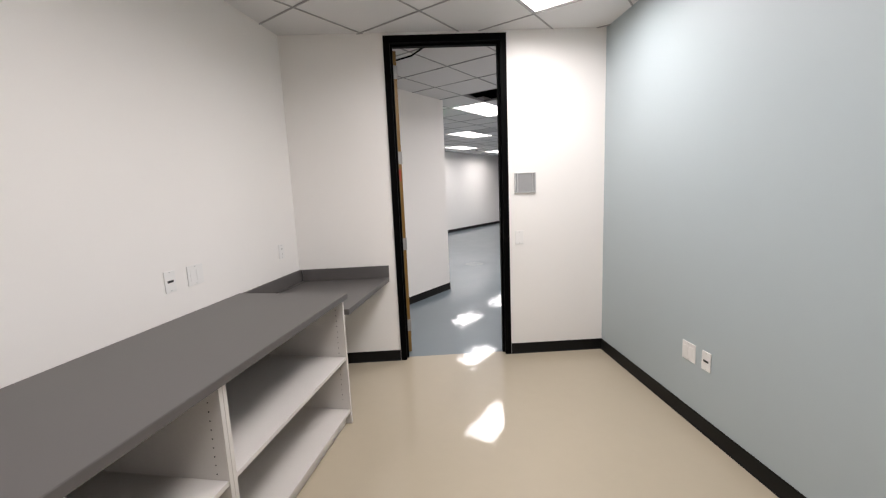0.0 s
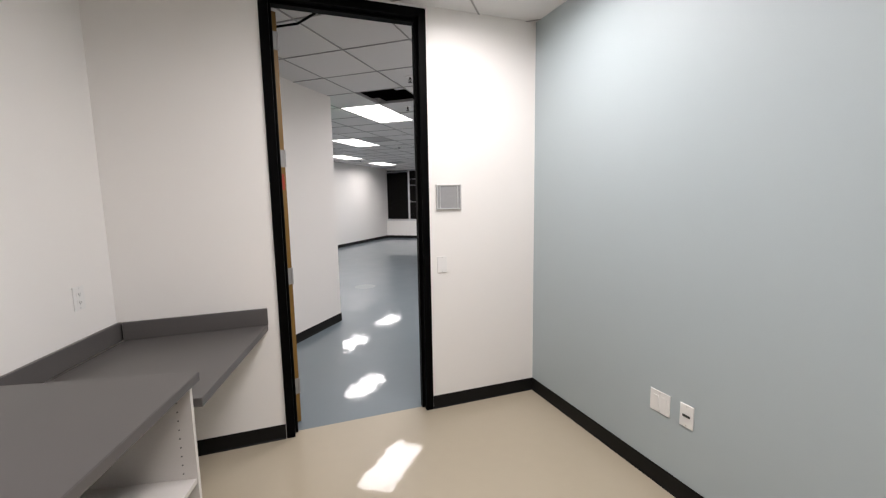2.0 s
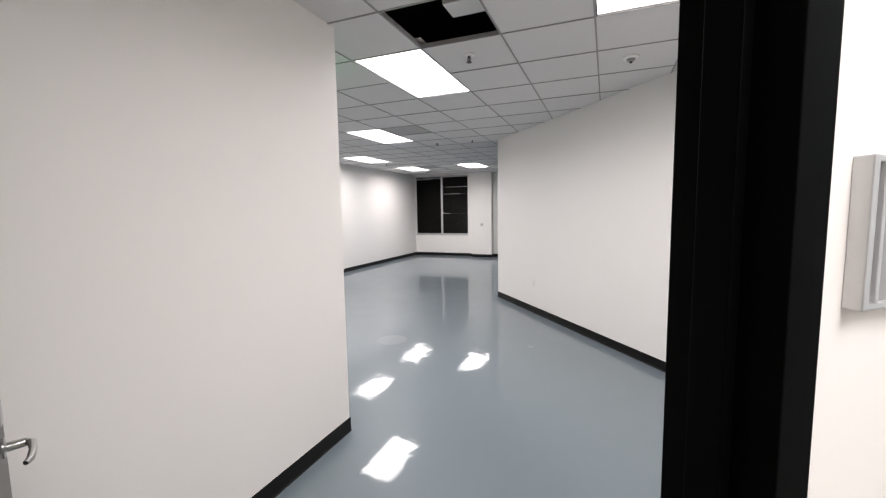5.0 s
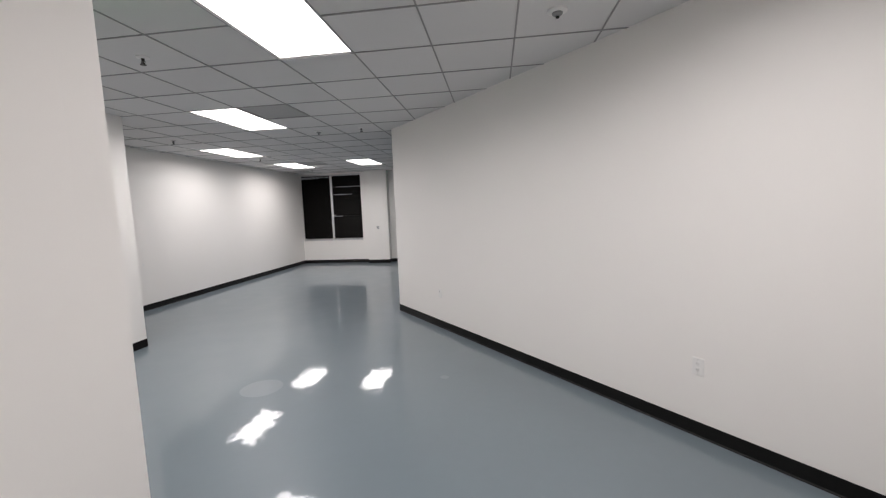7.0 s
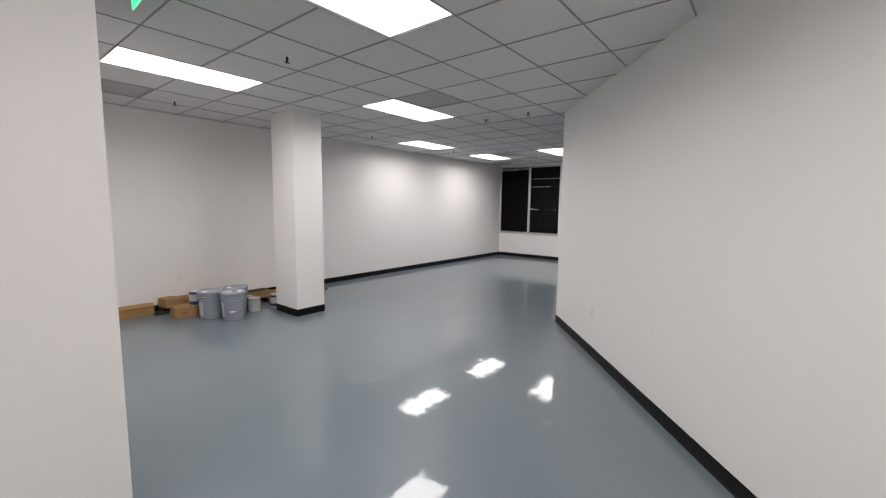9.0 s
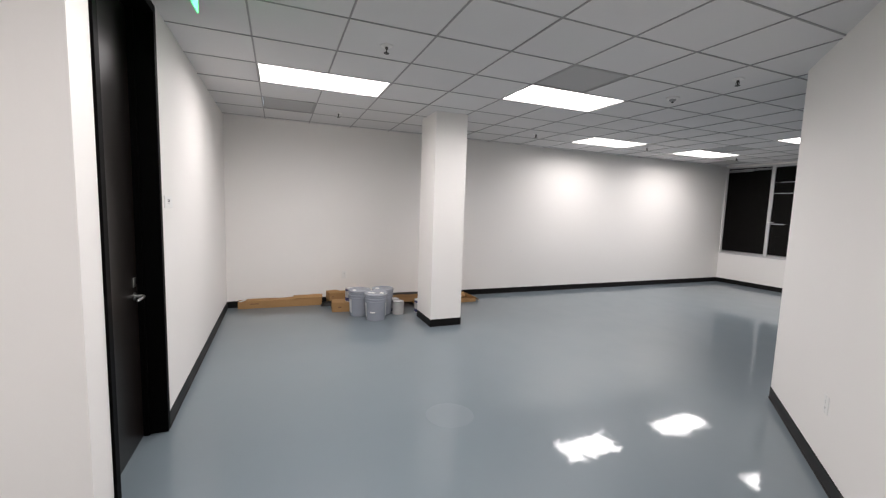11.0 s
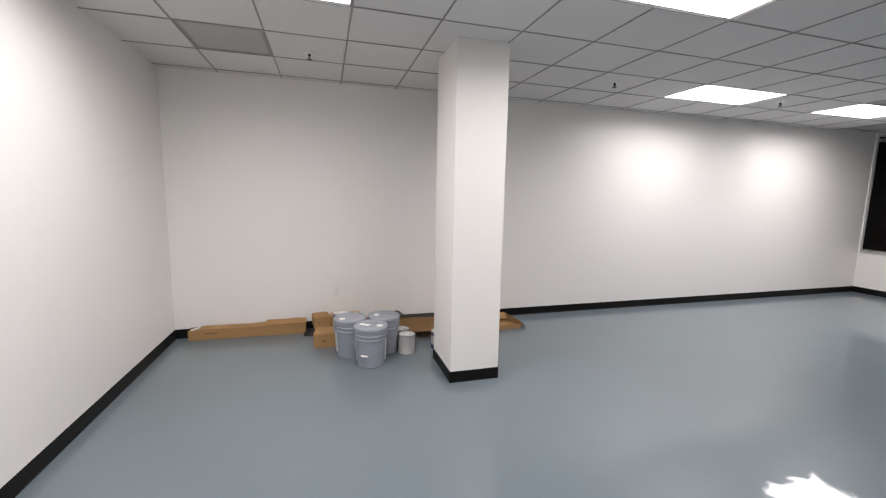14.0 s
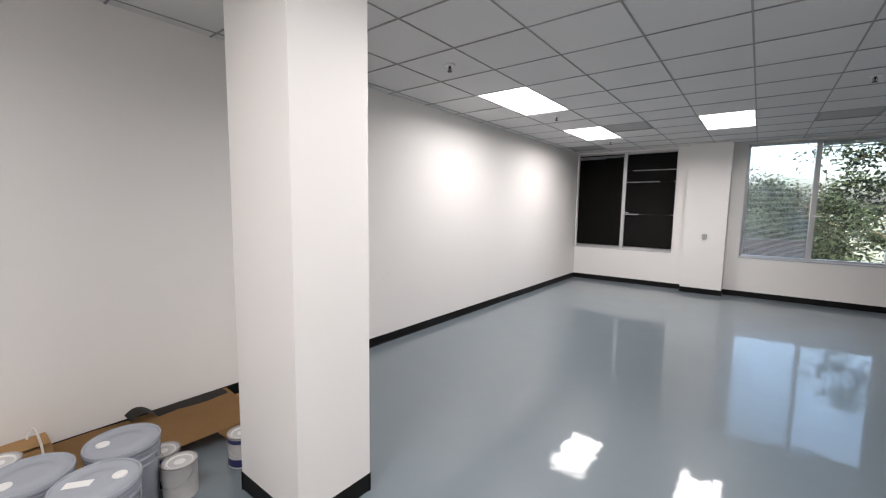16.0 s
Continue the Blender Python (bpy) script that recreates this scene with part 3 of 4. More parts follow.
part("underline", boxes(((-0.02, -0.007, -0.016), (0.02, -0.0062, -0.013))), M_SLOT, sg)


# ---- wall plates ----
def plate(p, out, z, kind, wide=0.072, tall=0.116):
    labels = {"duplex": ("wall_outlet", "white duplex power outlet on the wall", "outlet"), "data": ("data_plate", "white data socket plate on the wall", "socket"),
              "blank": ("data_plate", "square white two-gang plate on the wall", "socket"), "cover": ("cover_plate", "plain white blank cover plate with two screws", "cover plate")}
    nm, lb, ct = labels[kind]
    o = thing(nm, lb, ct, face_pose(p, out, z), group="wall plates")
    part("plate", boxes(((-wide / 2, -0.006, -tall / 2), (wide / 2, 0.0, tall / 2)), bevel=0.0025), M_PLASTIC, o)
    if kind == "duplex":
        for dz in (-0.02, 0.02):
            part("receptacle", boxes(((-0.017, -0.0075, dz - 0.0145), (0.017, -0.0055, dz + 0.0145)), bevel=0.0008), M_PLASTIC, o)
            part("slot", boxes(((-0.0075, -0.0082, dz - 0.003), (-0.0055, -0.0072, dz + 0.006)), ((0.0055, -0.0082, dz - 0.003), (0.0075, -0.0072, dz + 0.005)),
                               ((-0.002, -0.0082, dz - 0.010), (0.002, -0.0072, dz - 0.006))), M_SLOT, o)
    elif kind == "data":
        part("jack", boxes(((-0.02, -0.008, -0.006), (0.02, -0.0055, 0.006)), bevel=0.0008), M_SLOT, o, "dark jack")
    elif kind == "blank":
        for dx in (-0.023, 0.023):
            part("insert", boxes(((dx - 0.017, -0.0078, -0.033), (dx + 0.017, -0.0055, 0.033)), bevel=0.0008), M_PLASTIC, o)
    for dz in (-tall / 2 + 0.009, tall / 2 - 0.009):
        part("screw", lathe([(0, 0), (0.003, 0), (0.003, 0.0012), (0, 0.0014)], 10, Matrix.Translation((0, -0.0058, dz)) @ Matrix.Rotation(radians(90), 4, "X")), M_STEEL, o)
    return o


def outdir(p_in, p_wall):
    return (p_in[0] - p_wall[0], p_in[1] - p_wall[1])


for a, z, kind, wide in ((1.347, 1.09, "data", 0.072), (1.168, 1.09, "blank", 0.118), (0.255, 1.08, "duplex", 0.072)):
    plate(lw(a, 0), outdir(lw(a, 1), lw(a, 0)), z, kind, wide)
for a, z, kind, wide in ((1.169, 0.455, "blank", 0.118), (1.320, 0.455, "data", 0.072), (2.387, 0.465, "duplex", 0.072), (2.557, 0.476, "data", 0.072)):
    plate(rwp(a, 0), outdir(rwp(a, 1), rwp(a, 0)), z, kind, wide)
plate(uv(0.778, 0.38), outdir(uv(0, 0), uv(0, 1)), 1.072, "cover")
CR = Vector((CR1[0] - CR0[0], CR1[1] - CR0[1], 0)).normalized()
CN = (-abs(CR.y) * 1.0, -CR.x)
plate((1.118, 3.852), CN, 0.475, "duplex")
plate((-0.915, 6.283), CN, 0.46, "duplex")
plate((WALLX, 4.176), (1, 0), 0.447, "duplex")
tc_ = thing("wall_control", "small grey control box on the white pilaster", "control", face_pose((-3.70, 12.965), (0, -1), 1.075))
part("body", boxes(((-0.035, -0.03, -0.045), (0.035, 0.0, 0.045)), bevel=0.005), M_GREYP, tc_)
part("face", boxes(((-0.026, -0.034, -0.034), (0.026, -0.029, 0.034)), bevel=0.002), M_ALU, tc_, "paler face plate")
part("knob", lathe([(0, 0), (0.01, 0), (0.009, 0.008), (0, 0.009)], 16, Matrix.Translation((0, -0.034, 0.005)) @ Matrix.Rotation(radians(90), 4, "X")), M_SLOT, tc_, "dark dial")

# framed sign holder beside the room door
sh = thing("sign_holder", "square silver sign holder with a plain grey panel", "sign", face_pose(uv(0.833, 0.38), outdir(uv(0, 0), uv(0, 1)), 1.545))
part("panel", boxes(((-0.088, -0.012, -0.083), (0.088, 0.0, 0.083)), bevel=0.002), M_GREYP, sh)
for lo, hi in (((-0.092, -0.02, -0.086), (-0.082, 0, 0.086)), ((0.082, -0.02, -0.086), (0.092, 0, 0.086)), ((-0.082, -0.017, 0.078), (0.082, 0, 0.086)), ((-0.082, -0.017, -0.086), (0.082, 0, -0.078))):
    part("frame_bar", boxes((lo, hi), bevel=0.002), M_ALU, sh)
for dx in (-0.066, 0.066):
    part("rail", boxes(((dx - 0.003, -0.018, -0.078), (dx + 0.003, -0.011, 0.078)), bevel=0.001), M_ALU, sh)

# ---- counter and desk ----
CT, DT = 0.885, 0.775
NE = 0.765
ctop = thing("countertop", "dark grey laminate countertop over white open shelves", "countertop")
part("top", prism([lw(0.81, 0.004), lw(4.35, 0.004), lw(4.35, NE - 0.003), lw(0.81, NE - 0.003)][::-1], CT - 0.032, CT, 0.002), M_LAMINATE, ctop)
part("front_edge", prism([lw(0.811, NE - 0.0025), lw(4.35, NE - 0.0025), lw(4.35, NE), lw(0.811, NE)][::-1], CT - 0.034, CT - 0.0015, 0.0006), M_LAMINATE, ctop, "dark laminate edge band")
part("end_edge", prism([lw(0.8075, 0.006), lw(0.8095, 0.006), lw(0.8095, NE - 0.003), lw(0.8075, NE - 0.003)][::-1], CT - 0.033, CT - 0.0015, 0.0006), M_LAMINATE, ctop, "dark laminate edge band")
dk = thing("desk", "lower dark grey laminate desk with a backsplash in the corner", "desk")
part("desktop", prism([lw(-0.23, 0.03), uv(-0.38, 0.375), lw(0.805, NE), lw(0.805, 0.02)], DT - 0.038, DT, 0.004), M_LAMINATE, dk)
part("backsplash", prism([lw(-0.235, 0.004), lw(-0.235, 0.022), lw(0.8, 0.022), lw(0.8, 0.004)], DT + 0.001, DT + 0.105, 0.002), M_LAMINATE, dk)
part("side_splash", prism([uv(-1.12, 0.376), uv(-1.12, 0.358), uv(-0.378, 0.358), uv(-0.378, 0.376)], DT + 0.001, DT + 0.105, 0.002), M_LAMINATE, dk)
part("support_panel", prism([lw(0.775, 0.02), lw(0.80, 0.02), lw(0.80, NE - 0.06), lw(0.775, NE - 0.06)], 0.003, DT - 0.04, 0.001), M_MELAMINE, dk, "white melamine end panel")


def strip(a0, a1, n0, n1, z0, z1):
    return prism([lw(a0, n0), lw(a1, n0), lw(a1, n1), lw(a0, n1)], z0, z1, 0.0012)


stops = [0.83, 1.96, 3.09, 4.22]
for a0, a1 in zip(stops, stops[1:]):
    sv = thing("shelf_unit", "white melamine open shelf unit under the countertop", "shelf", group="shelf units under the counter")
    nf = NE - 0.022
    for q in (a0, a1 - 0.021):
        part("side_panel", strip(q, q + 0.019, 0.01, nf, 0.004, CT - 0.033), M_MELAMINE, sv)
    part("back_panel", strip(a0 + 0.02, a1 - 0.022, 0.01, 0.018, 0.08, CT - 0.034), M_MELAMINE, sv)
    part("shelf", strip(a0 + 0.02, a1 - 0.022, 0.02, nf - 0.004, 0.45, 0.47), M_MELAMINE, sv, "adjustable middle shelf")
    part("bottom_shelf", strip(a0 + 0.02, a1 - 0.022, 0.02, nf - 0.002, 0.085, 0.105), M_MELAMINE, sv)
    part("toe_board", strip(a0 + 0.02, a1 - 0.022, nf - 0.055, nf - 0.04, 0.004, 0.084), M_MELAMINE, sv)
    bm = bmesh.new()
    for q, sgn in ((a0 + 0.0192, 1), (a1 - 0.0212, -1)):
        for nn in (nf - 0.05, 0.12):
            for k in range(18):
                x, y = lw(q, nn)
                z = 0.17 + k * 0.036
                dx, dy = lw(q + sgn * 0.0009, nn)[0] - x, lw(q + sgn * 0.0009, nn)[1] - y
                lathe([(0, 0), (0.003, 0), (0.003, 0.0009), (0, 0.0009)], 8, Matrix.Translation((x, y, z)) @ Vector((dx, dy, 0)).to_track_quat("Z", "Y").to_matrix().to_4x4(), bm)
    tagged(part("shelf_pin_holes", bm, M_SLOT, sv), kind="stuff")


# ---- buckets, cans and cardboard by the long wall ----
def bucket(x, y, turn, label, lab=True):
    o = thing("paint_bucket", label, "bucket", pose(x, y, 0.0, 0, 0, turn) @ Matrix.Diagonal((1.03, 1.03, 1.05, 1)), group="grey paint buckets")
    part("body", lathe([(0, 0.001), (0.124, 0.001), (0.129, 0.006), (0.131, 0.02), (0.139, 0.236), (0.1395, 0.240), (0.147, 0.241), (0.1485, 0.245), (0.1485, 0.252), (0.147, 0.256), (0.1425, 0.258),
                        (0.143, 0.276), (0.149, 0.278), (0.1505, 0.282), (0.1505, 0.289), (0.149, 0.293), (0.144, 0.295), (0.1445, 0.308), (0.150, 0.310), (0.151, 0.314), (0.151, 0.320), (0.1455, 0.324),
                        (0.1455, 0.337), (0, 0.337)], 48), M_BUCKET, o, smooth=True)
    part("lid", lathe([(0.148, 0.332), (0.153, 0.331), (0.1555, 0.334), (0.156, 0.340), (0.156, 0.350), (0.154, 0.356), (0.150, 0.358), (0.1465, 0.356), (0.1445, 0.349), (0.140, 0.346), (0.09, 0.3465), (0.087, 0.348), (0.06, 0.348), (0, 0.348)], 48), M_LID, o, "grey snap-on lid", True)
    part("spout_cap", lathe([(0, 0.347), (0.028, 0.347), (0.027, 0.353), (0.022, 0.355), (0, 0.355)], 20, Matrix.Translation((0.075, 0.02, 0))), M_PAPER, o, "white spout cap", True)
    pts = []
    for k in range(17):
        t = math.pi * k / 16
        pts.append((0.155 * math.cos(t), -0.150 * math.sin(t) - 0.004, 0.275 - 0.155 * math.sin(t)))
    part("handle", tube(pts, 0.0016, 6), M_HINGE, o, "thin wire bail handle")
    part("grip", tube(pts[7:10], 0.008, 8), M_PLASTIC, o, "pale plastic grip")
    for sg_ in (1, -1):
        part("ear", lathe([(0, 0), (0.018, 0), (0.016, 0.008), (0, 0.009)], 16, Matrix.Translation((sg_ * 0.145, 0, 0.275)) @ Matrix.Rotation(sg_ * radians(90), 4, "Y")), M_BUCKET, o)
    if lab:
        for t0, t1 in ((-5, 25), (-165, -135)):
            bm = bmesh.new()
            va, vb = [], []
            for k in range(9):
                t = radians(t0 + (t1 - t0) * k / 8)
                va.append(bm.verts.new((0.1335 * math.cos(t), 0.1335 * math.sin(t), 0.05)))
                vb.append(bm.verts.new((0.1405 * math.cos(t), 0.1405 * math.sin(t), 0.235)))
            for k in range(8):
                bm.faces.new((va[k], va[k + 1], vb[k + 1], vb[k]))
            part("paper_label", bm, M_LABEL, o, "pale grey printed label")
    return o


bucket(-5.085, 4.447, 62, "grey plastic five-gallon paint bucket with a white lid sticker")
bucket(-5.37, 4.272, 275, "grey plastic five-gallon paint bucket with a closed lid")
bucket(-5.37, 4.61, 230, "grey plastic five-gallon paint bucket near the column")
st = new("lid_sticker", finish("tmp", boxes(((-0.05, -0.022, 0.0), (0.05, 0.022, 0.0008))), M_PAPER).data)
bpy.data.objects.remove(bpy.data.objects["tmp"])
st.matrix_world = pose(-5.125, 4.395, 0.3662, 0, 0, 55)
tagged(st, "white paper sticker on a grey bucket lid", "sticker")


def can(x, y, z, r, h, blue, label, turn=0):
    body = M_PAINTCAN
    o = thing("paint_can", label, "paint can", pose(x, y, z, 0, 0, turn), group="paint cans")
    part("body", lathe([(0, 0.001), (r - 0.002, 0.001), (r, 0.003), (r - 0.001, 0.008), (r - 0.001, h - 0.01), (r + 0.001, h - 0.006), (r, h - 0.001), (r - 0.006, h), (r - 0.008, h - 0.007), (0, h - 0.007)], 32), body, o, smooth=True)
    part("lid", lathe([(r * 0.78, h - 0.007), (r * 0.77, h - 0.002), (r * 0.72, h - 0.003), (r * 0.66, h - 0.008), (0, h - 0.006)], 28), M_PAPER, o, "pale lid", True)
    part("rim", lathe([(r * 0.98, h - 0.004), (r + 0.0022, h - 0.0045), (r + 0.0025, h + 0.0005), (r * 0.97, h + 0.0015), (r * 0.93, h - 0.001)], 32), M_HINGE, o, "dull steel rim", True)
    if blue:
        part("band", lathe([(r - 0.0005, h * 0.06), (r + 0.0004, h * 0.06), (r + 0.0004, h * 0.3), (r - 0.0005, h * 0.3)], 32), M_BLUECAN, o, "dark blue band", True)
        part("upper_band", lathe([(r - 0.0005, h * 0.8), (r + 0.0004, h * 0.8), (r + 0.0004, h * 0.93), (r - 0.0005, h * 0.93)], 32), M_BLUECAN, o, "dark blue band", True)
    pts = [((r + 0.003) * math.cos(t), -(r * 0.5) * math.sin(t) - 0.002 - r * 0.5 * math.sin(t), h - 0.04 - 0.07 * math.sin(t)) for t in (math.pi * k / 12 for k in range(13))]
    part("handle", tube(pts, 0.0015, 6), M_STEEL, o, "wire handle")
    return o


can(-5.28, 4.825, 0, 0.083, 0.19, False, "small pale grey one-gallon paint can on the floor", 30)
can(-5.455, 4.80, 0, 0.083, 0.19, True, "blue and white one-gallon paint can behind another", 10)
can(-5.66, 4.20, 0.145, 0.085, 0.195, True, "blue and white paint can standing on a cardboard box", 50)
can(-5.30, 5.17, 0, 0.083, 0.19, True, "blue paint can behind the column", 50)


def carton(name, x0, y0, x1, y1, z0, z1, label, turn=0.0, open_flap=0.0, warp=0.0):
    """A cardboard carton with folded flaps and a seam."""
    cx, cy = (x0 + x1) / 2, (y0 + y1) / 2
    o = thing(name, label, "box", pose(cx, cy, z0, 0, 0, turn), group="cardboard packaging")
    a, b, h = (x1 - x0) / 2, (y1 - y0) / 2, z1 - z0
    bm = boxes(((-a, -b, 0.001), (a, b, h)))
    bmesh.ops.subdivide_edges(bm, edges=list(bm.edges), cuts=3, use_grid_fill=True)
    for v in bm.verts:
        v.co += Vector((noise.noise(v.co * 7 + Vector((cx, cy, 1))), noise.noise(v.co * 7 + Vector((3, cy, cx))), 0)) * 0.006 * (v.co.z > 0.01)
        if v.co.z > h * 0.9:
            v.co.z += warp * noise.noise(v.co * 5 + Vector((cy, 2, 1)))
    part("body", bm, M_CARD, o)
    part("flap", boxes(((-a * 0.98, -b * 0.99, h + 0.001), (-0.002, b * 0.99, h + 0.005)), m=None), M_CARD, o)
    f2 = part("flap", boxes(((-a * 0.96, -b * 0.97, 0), (0.0, b * 0.97, 0.004))), M_CARD, o)
    f2.matrix_basis = Matrix.Translation((a * 0.99, 0, h + 0.003)) @ Matrix.Rotation(radians(open_flap), 4, "Y")
    part("print", boxes(((a + 0.0032, -b * 0.55, h * 0.45), (a + 0.0062, -b * 0.3, h * 0.6))), M_PRINT, o, "faded brown printed mark")
    return o


def bent(lo, hi, lift=0.0, m=None, seed=0.0):
    """A board with worn edges; its far long edge may be lifted and frayed."""
    bm = boxes((lo, hi))
    bmesh.ops.subdivide_edges(bm, edges=[e for e in bm.edges if abs(e.verts[0].co.y - e.verts[1].co.y) > 0.1], cuts=14)
    for v in bm.verts:
        far = (hi[0] - v.co.x) / max(hi[0] - lo[0], 1e-6)
        v.co.x += 0.004 * noise.noise((seed, v.co.y * 9, 1))
        v.co.z += far * lift + 0.008 * noise.noise((v.co.y * 6, seed, far * 2)) * (0.4 + far)
    if m is not None:
        bmesh.ops.transform(bm, matrix=m, verts=bm.verts)
    return bm


lc = thing("long_carton", "long flat brown carton with torn flaps lying along the wall", "box", pose(-6.145, 2.64, 0, 0, 0, -0.6), group="cardboard packaging")
part("front_panel", bent((0.040, 0.0, 0.001), (0.045, 1.18, 0.108), seed=2.0), M_CARD, lc)
part("back_panel", boxes(((-0.045, 0.0, 0.001), (-0.041, 1.18, 0.118))), M_CARD, lc)
part("bottom", boxes(((-0.040, 0.0, 0.001), (0.039, 1.18, 0.005))), M_CARD, lc)
part("end_panel", boxes(((-0.04, 1.172, 0.006), (0.039, 1.176, 0.112))), M_CARD, lc)
part("top_flap", bent((-0.043, 0.10, 0.109), (0.045, 0.80, 0.113), 0.016, seed=4.0), M_CARD, lc)
part("torn_flap", bent((-0.043, 0.76, 0.117), (0.040, 1.19, 0.121), 0.036, seed=7.0), M_CARD, lc, "lifted torn flap")
part("end_flap", boxes(((-0.04, 0, 0), (0.035, 0.11, 0.004)), m=Matrix.Translation((0, 0.005, 0.094)) @ Matrix.Rotation(radians(17), 4, "X")), M_PAPER, lc, "pale inside of an open end flap")
for y0, y1 in ((0.16, 0.21), (0.215, 0.28)):
    part("print", boxes(((0.0475, y0, 0.062), (0.0500, y1, 0.076))), M_PRINT, lc, "faded brown printed mark")
carton("cardboard_box", -5.83, 3.925, -5.575, 4.30, 0, 0.135, "small brown cardboard box under a paint can", -4, 6, 0.01)
carton("cardboard_box", -6.175, 3.905, -5.955, 4.075, 0.088, 0.205, "brown cardboard box lying on black plastic sheet", 9, 7, 0.02)
carton("cardboard_box", -6.18, 4.09, -6.01, 4.43, 0.075, 0.19, "flat brown cardboard box pushed against the wall", 2, 4, 0.03)


def sheet(name, pts, material, label, category, thick=0.005, sub=5):
    """A stiff sheet between four corners, slightly buckled."""
    bm = bmesh.new()
    p = [Vector(q) for q in pts]
    n = sub
    nor = (p[1] - p[0]).cross(p[3] - p[0]).normalized()
    rows = []
    for i in range(n + 1):
        row = []
        for j in range(n + 1):
            s, t = i / n, j / n
            q = (p[0] * (1 - s) + p[1] * s) * (1 - t) + (p[3] * (1 - s) + p[2] * s) * t
            q += nor * noise.noise(q * 4) * 0.012 * (t > 0)
            row.append(bm.verts.new(q))
        rows.append(row)
    for i in range(n):
        for j in range(n):
            bm.faces.new((rows[i][j], rows[i + 1][j], rows[i + 1][j + 1], rows[i][j + 1]))
    bmesh.ops.solidify(bm, geom=list(bm.faces), thickness=thick)
    return tagged(finish(name, bm, material), label, category, group="cardboard packaging")


fc = thing("flat_carton", "brown flattened carton lying raised along the wall foot", "cardboard", group="cardboard packaging")
for nm, pts in (("panel", [(-5.60, 4.50, 0.088), (-5.57, 5.42, 0.098), (-6.18, 5.46, 0.108), (-6.18, 4.42, 0.10)]),
                ("front_flap", [(-5.575, 5.14, 0.095), (-5.57, 5.40, 0.095), (-5.53, 5.38, 0.004), (-5.54, 5.19, 0.03)]),
                ("end_flap", [(-6.17, 5.46, 0.106), (-5.58, 5.43, 0.096), (-5.60, 5.47, 0.003), (-6.17, 5.49, 0.003)]),
                ("left_flap", [(-6.17, 4.42, 0.098), (-5.61, 4.50, 0.086), (-5.62, 4.47, 0.003), (-6.17, 4.40, 0.003)]),
                ("back_panel", [(-6.186, 3.9, 0.004), (-6.186, 4.9, 0.004), (-6.19, 4.9, 0.09), (-6.19, 3.9, 0.09)])):
    ob = sheet(nm, pts, M_CARD, "", "")
    ob.parent = fc
    del ob["group"]
tr = thing("carton_tray", "shallow open brown carton tray on the floor", "box", pose(-5.86, 5.80, 0.0, 0, 0, 4), group="cardboard packaging")
part("bottom", boxes(((-0.2, -0.55, 0.002), (0.2, 0.5, 0.007))), M_CARD, tr)
for lo, hi in (((-0.204, -0.55, 0.002), (-0.2, 0.5, 0.085)), ((0.2, -0.55, 0.002), (0.204, 0.5, 0.055)), ((-0.2, 0.5, 0.002), (0.2, 0.504, 0.075)), ((-0.2, -0.554, 0.002), (0.2, -0.55, 0.07))):
    part("side", boxes((lo, hi)), M_CARD, tr)
fl = part("flap", boxes(((0, -0.5, 0), (0.12, 0.48, 0.004))), M_CARD, tr)
fl.matrix_basis = Matrix.Translation((-0.2, 0, 0.086)) @ Matrix.Rotation(radians(24), 4, "Y")
fl = part("flap", boxes(((-0.2, 0, 0), (0.2, 0.1, 0.004))), M_CARD, tr)
fl.matrix_basis = Matrix.Translation((0, 0.503, 0.076)) @ Matrix.Rotation(radians(-42), 4, "X")
# crumpled black sheet under the boxes
bm = bmesh.new()
n = 12
g = [[bm.verts.new((-6.185 + 0.22 * i / n, 3.80 + 0.60 * j / n, 0.004 + 0.078 * math.sin(math.pi * i / n) ** 0.5 * math.sin(math.pi * j / n) ** 0.4 * (0.75 + 0.4 * noise.noise((i * 0.7, j * 0.6, 2))))) for j in range(n + 1)] for i in range(n + 1)]
for i in range(n):
    for j in range(n):
        bm.faces.new((g[i][j], g[i + 1][j], g[i + 1][j + 1], g[i][j + 1]))
tagged(finish("plastic_sheet", bm, M_BAG, smooth=True), "crumpled black plastic sheet on the floor", "plastic sheet")
# offcut of rubber base lying over the cardboard
bm = bmesh.new()
pts = []
for k in range(37):
    d = k / 36 * 0.62
    pts.append((-6.165 + 0.02 * d, 4.80 + d, 0.122 + 0.058 * max(0.0, math.sin(math.pi * min(1.0, (d + 0.02) / 0.17))) ** 0.8))
va = [bm.verts.new(p) for p in pts]
vb = [bm.verts.new((p[0] + 0.09, p[1] + 0.015, p[2] - 0.022)) for p in pts]
for k in range(36):
    bm.faces.new((va[k], va[k + 1], vb[k + 1], vb[k]))
bmesh.ops.solidify(bm, geom=list(bm.faces), thickness=0.004)
tagged(finish("rubber_strip", bm, M_RUBBER, smooth=True), "dark grey rubber base offcut lying on cardboard", "rubber strip")
wire = tube([(-5.90, 4.325, 0.305), (-5.90, 4.338, 0.345), (-5.90, 4.345, 0.356), (-5.90, 4.352, 0.352), (-5.90, 4.366, 0.31), (-5.90, 4.376, 0.25), (-5.90, 4.385, 0.12), (-5.90, 4.39, 0.003)], 0.0055, 8)
tagged(finish("white_strap", wire, M_PLASTIC, smooth=True), "bent white plastic strap sticking up from the boxes", "strap")

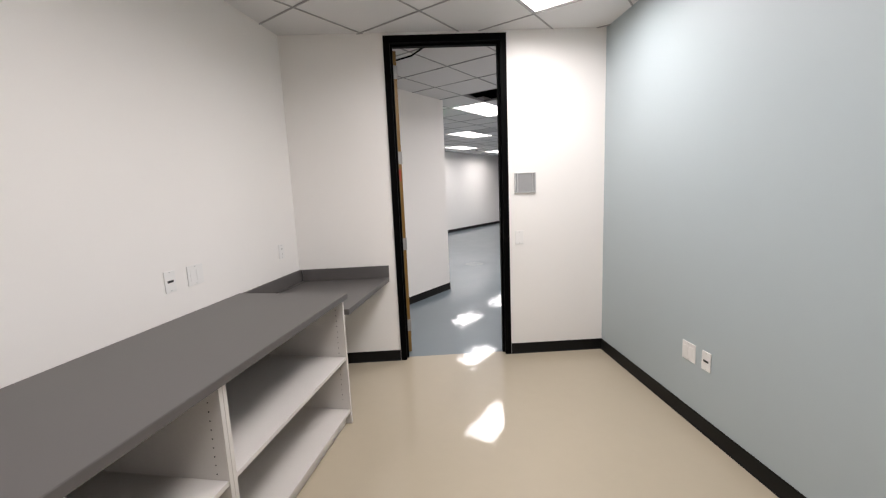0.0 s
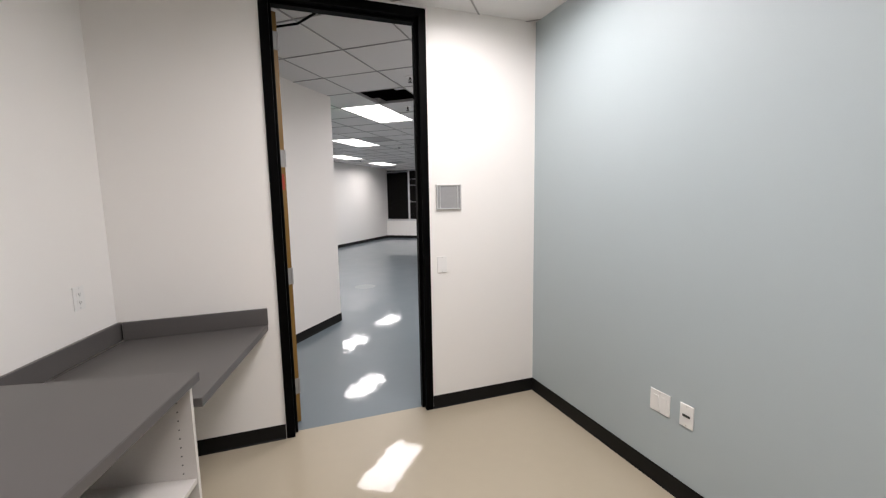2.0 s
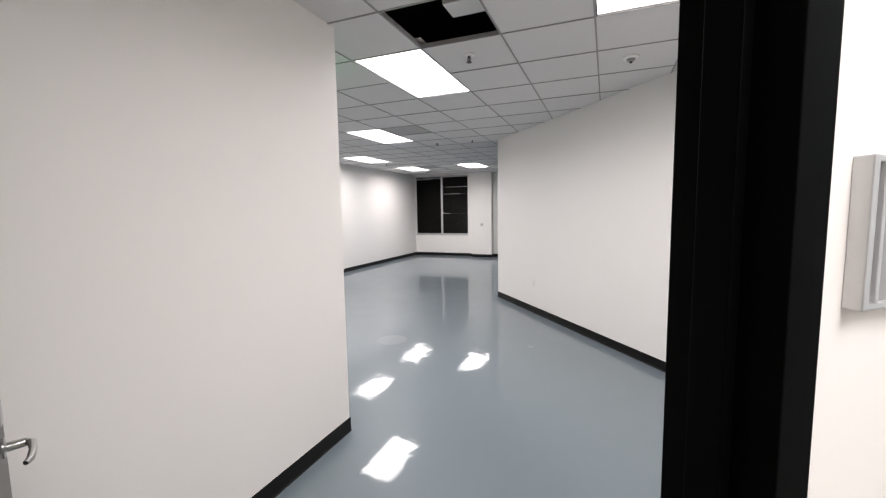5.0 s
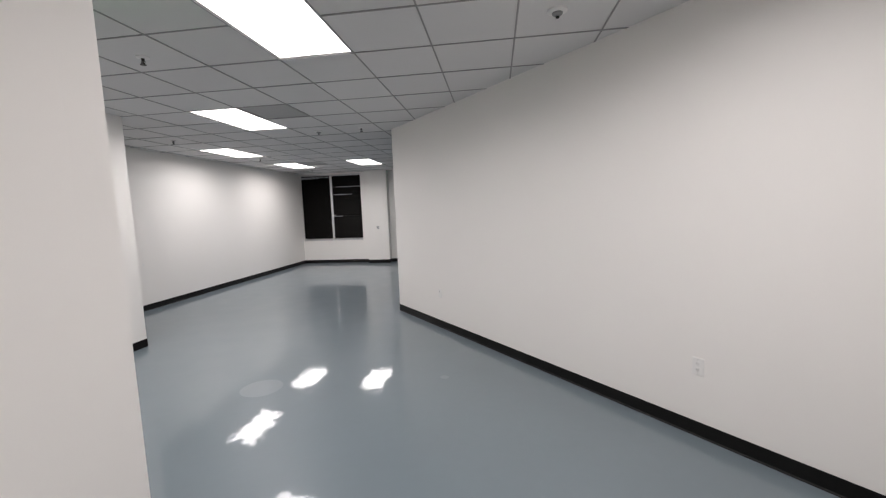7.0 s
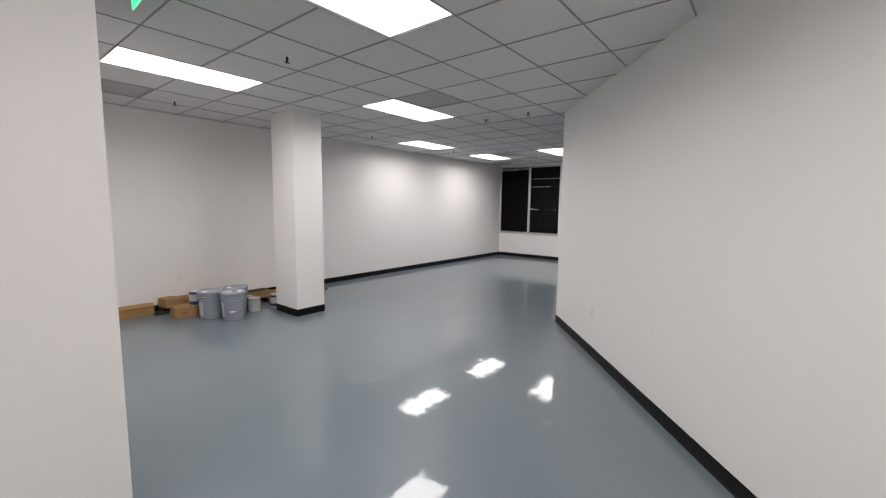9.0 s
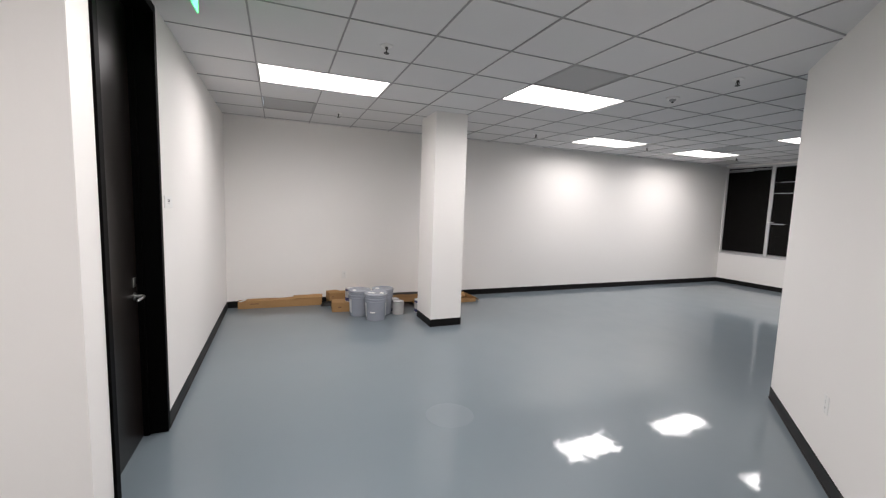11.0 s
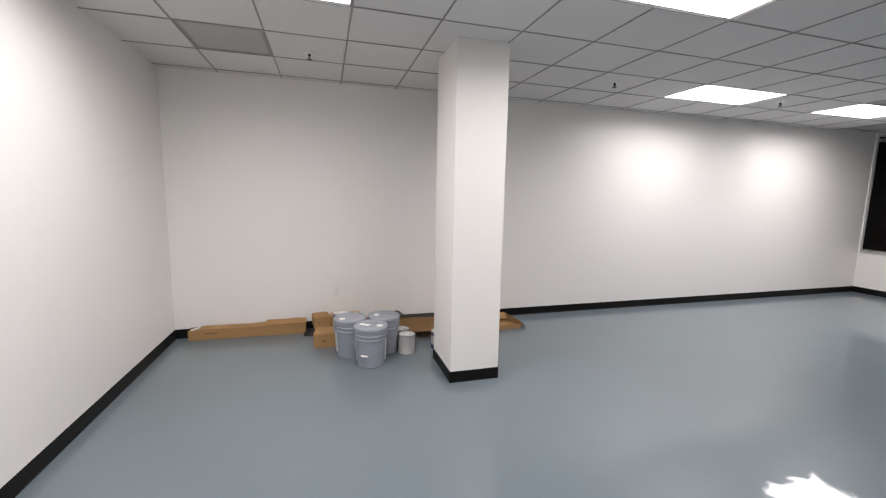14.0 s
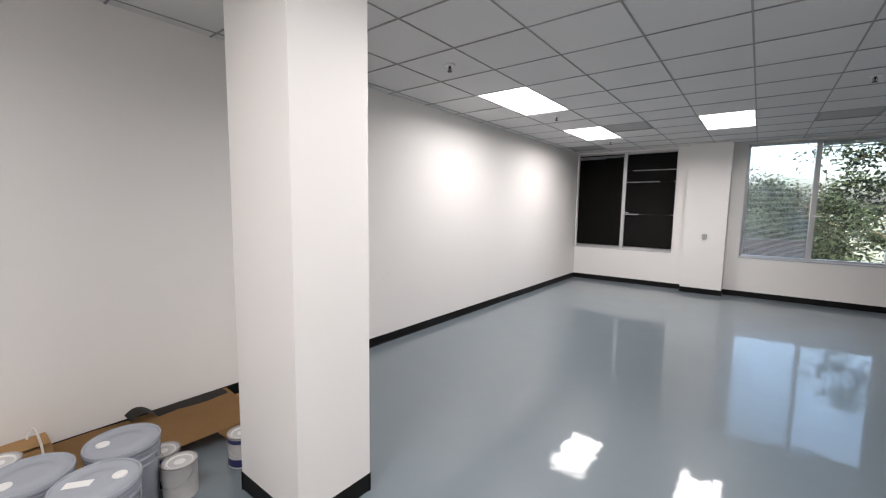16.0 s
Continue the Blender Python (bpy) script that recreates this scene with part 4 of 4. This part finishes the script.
# round dull marks in the floor's polish
M_DULL = mat("dull vinyl mark", (0.175, 0.208, 0.230), 0.3, grain=0.02, scale=14, stain=0.05, stain_scale=1.2, spec=0.25, coat=0.35, coat_rough=0.12)
for x, y, r in ((-2.32, 4.40, 0.185), (-0.68, 4.71, 0.04)):
    ob = finish("floor_mark", lathe([(0, 0.0012), (r * 0.97, 0.0012), (r, 0.0003)], 40, Matrix.Translation((x, y, 0))), M_DULL)
    tagged(ob, "round dull mark in the glossy grey floor", "floor mark", "floor marks")

# wall scuffs
for k, (y, z, s) in enumerate([(7.29, 0.80, 0.022), (7.29, 1.28, 0.012), (7.2, 0.76, 0.01)]):
    tagged(finish("wall_patch", lathe([(0, 0), (s, 0), (s * 0.9, 0.0012), (0, 0.0015)], 14, Matrix.Translation((WALLX, y, z)) @ Matrix.Rotation(radians(90), 4, "Y")), M_PLASTIC), "small round filler patch on the white wall", "patch", "filler patches")


# ---- outside ----
ob = finish("ground", boxes(((-1500, -1500, -4.6), (1500, 1500, -4.2))), M_GROUND)
tagged(ob, "grey-green ground outside below the windows", "ground", kind="structure")
# added dark board that blocks daylight behind the first window's closed blinds
ob = finish("dark_board_outside", boxes(((-7.4, 13.62, -4.2), (-4.0, 13.9, 3.7))), M_OUTDARK)
tagged(ob, "dark board added close outside the first window to keep it black", "facade", kind="structure")
tagged(finish("parapet_outside", boxes(((-6.5, 19.0, -4.2), (-1.72, 19.4, 0.75)), bevel=0.02), M_OUTDARK), "low dark parapet outside the window", "parapet", kind="structure")


def tree(x, y, height, spread, seed, leaves, big=1.0):
    rnd = random.Random(seed)
    o = thing("tree", "broad green leafy tree outside the window", "tree", Matrix.Translation((x, y, -4.2)), group="trees outside")
    bm = tube([(0, 0, 0), (0.1, 0.05, height * 0.3), (0.05, 0.1, height * 0.55), (0.2, 0, height * 0.85)], [0.28, 0.2, 0.14, 0.04], 10)
    tips = []
    for k in range(16):
        z0 = height * rnd.uniform(0.3, 0.8)
        a = rnd.uniform(0, 6.28)
        r = spread * rnd.uniform(0.5, 1.0)
        p1_ = Vector((math.cos(a) * r * 0.5, math.sin(a) * r * 0.5, z0 + height * 0.1))
        p2_ = Vector((math.cos(a) * r, math.sin(a) * r, z0 + height * rnd.uniform(0.05, 0.22)))
        tube([(0.08, 0.05, z0), p1_, p2_], [0.09, 0.05, 0.015], 6, bm)
        tips += [p1_, p2_, (p1_ + p2_) / 2]
    part("trunk", bm, M_BARK, o, "brown trunk with limbs")
    bm = bmesh.new()
    clumps = []
    for p in tips:
        for q in range(4):
            clumps.append((p + Vector((rnd.gauss(0, 0.5), rnd.gauss(0, 0.5), rnd.gauss(0, 0.4))), rnd.uniform(0.3, 0.75)))
    for k in range(leaves):
        c, r = rnd.choice(clumps)
        p = c + Vector((rnd.gauss(0, r * 0.55), rnd.gauss(0, r * 0.55), rnd.gauss(0, r * 0.45)))
        d = Vector((rnd.gauss(0, 1), rnd.gauss(0, 1), rnd.gauss(0, 0.6))).normalized() * rnd.uniform(0.05, 0.11) * big
        s = d.orthogonal().normalized() * d.length * 0.5
        bm.faces.new([bm.verts.new(w) for w in (p - d, p + s, p + d, p - s)])
    tagged(part("crown", bm, M_LEAF, o), kind="stuff")
    return o


tree(1.35, 20.5, 9.2, 2.7, 3, 15000, 1.0)
tree(-4.0, 24.0, 5.7, 2.2, 5, 20000)
tree(-1.3, 29.0, 7.5, 2.8, 14, 22000)
tree(-6.8, 31.0, 6.4, 3.0, 8, 14000)
tree(3.4, 24.0, 8.4, 2.6, 11, 9000)
tree(-3.6, 36.0, 6.6, 3.4, 17, 14000)
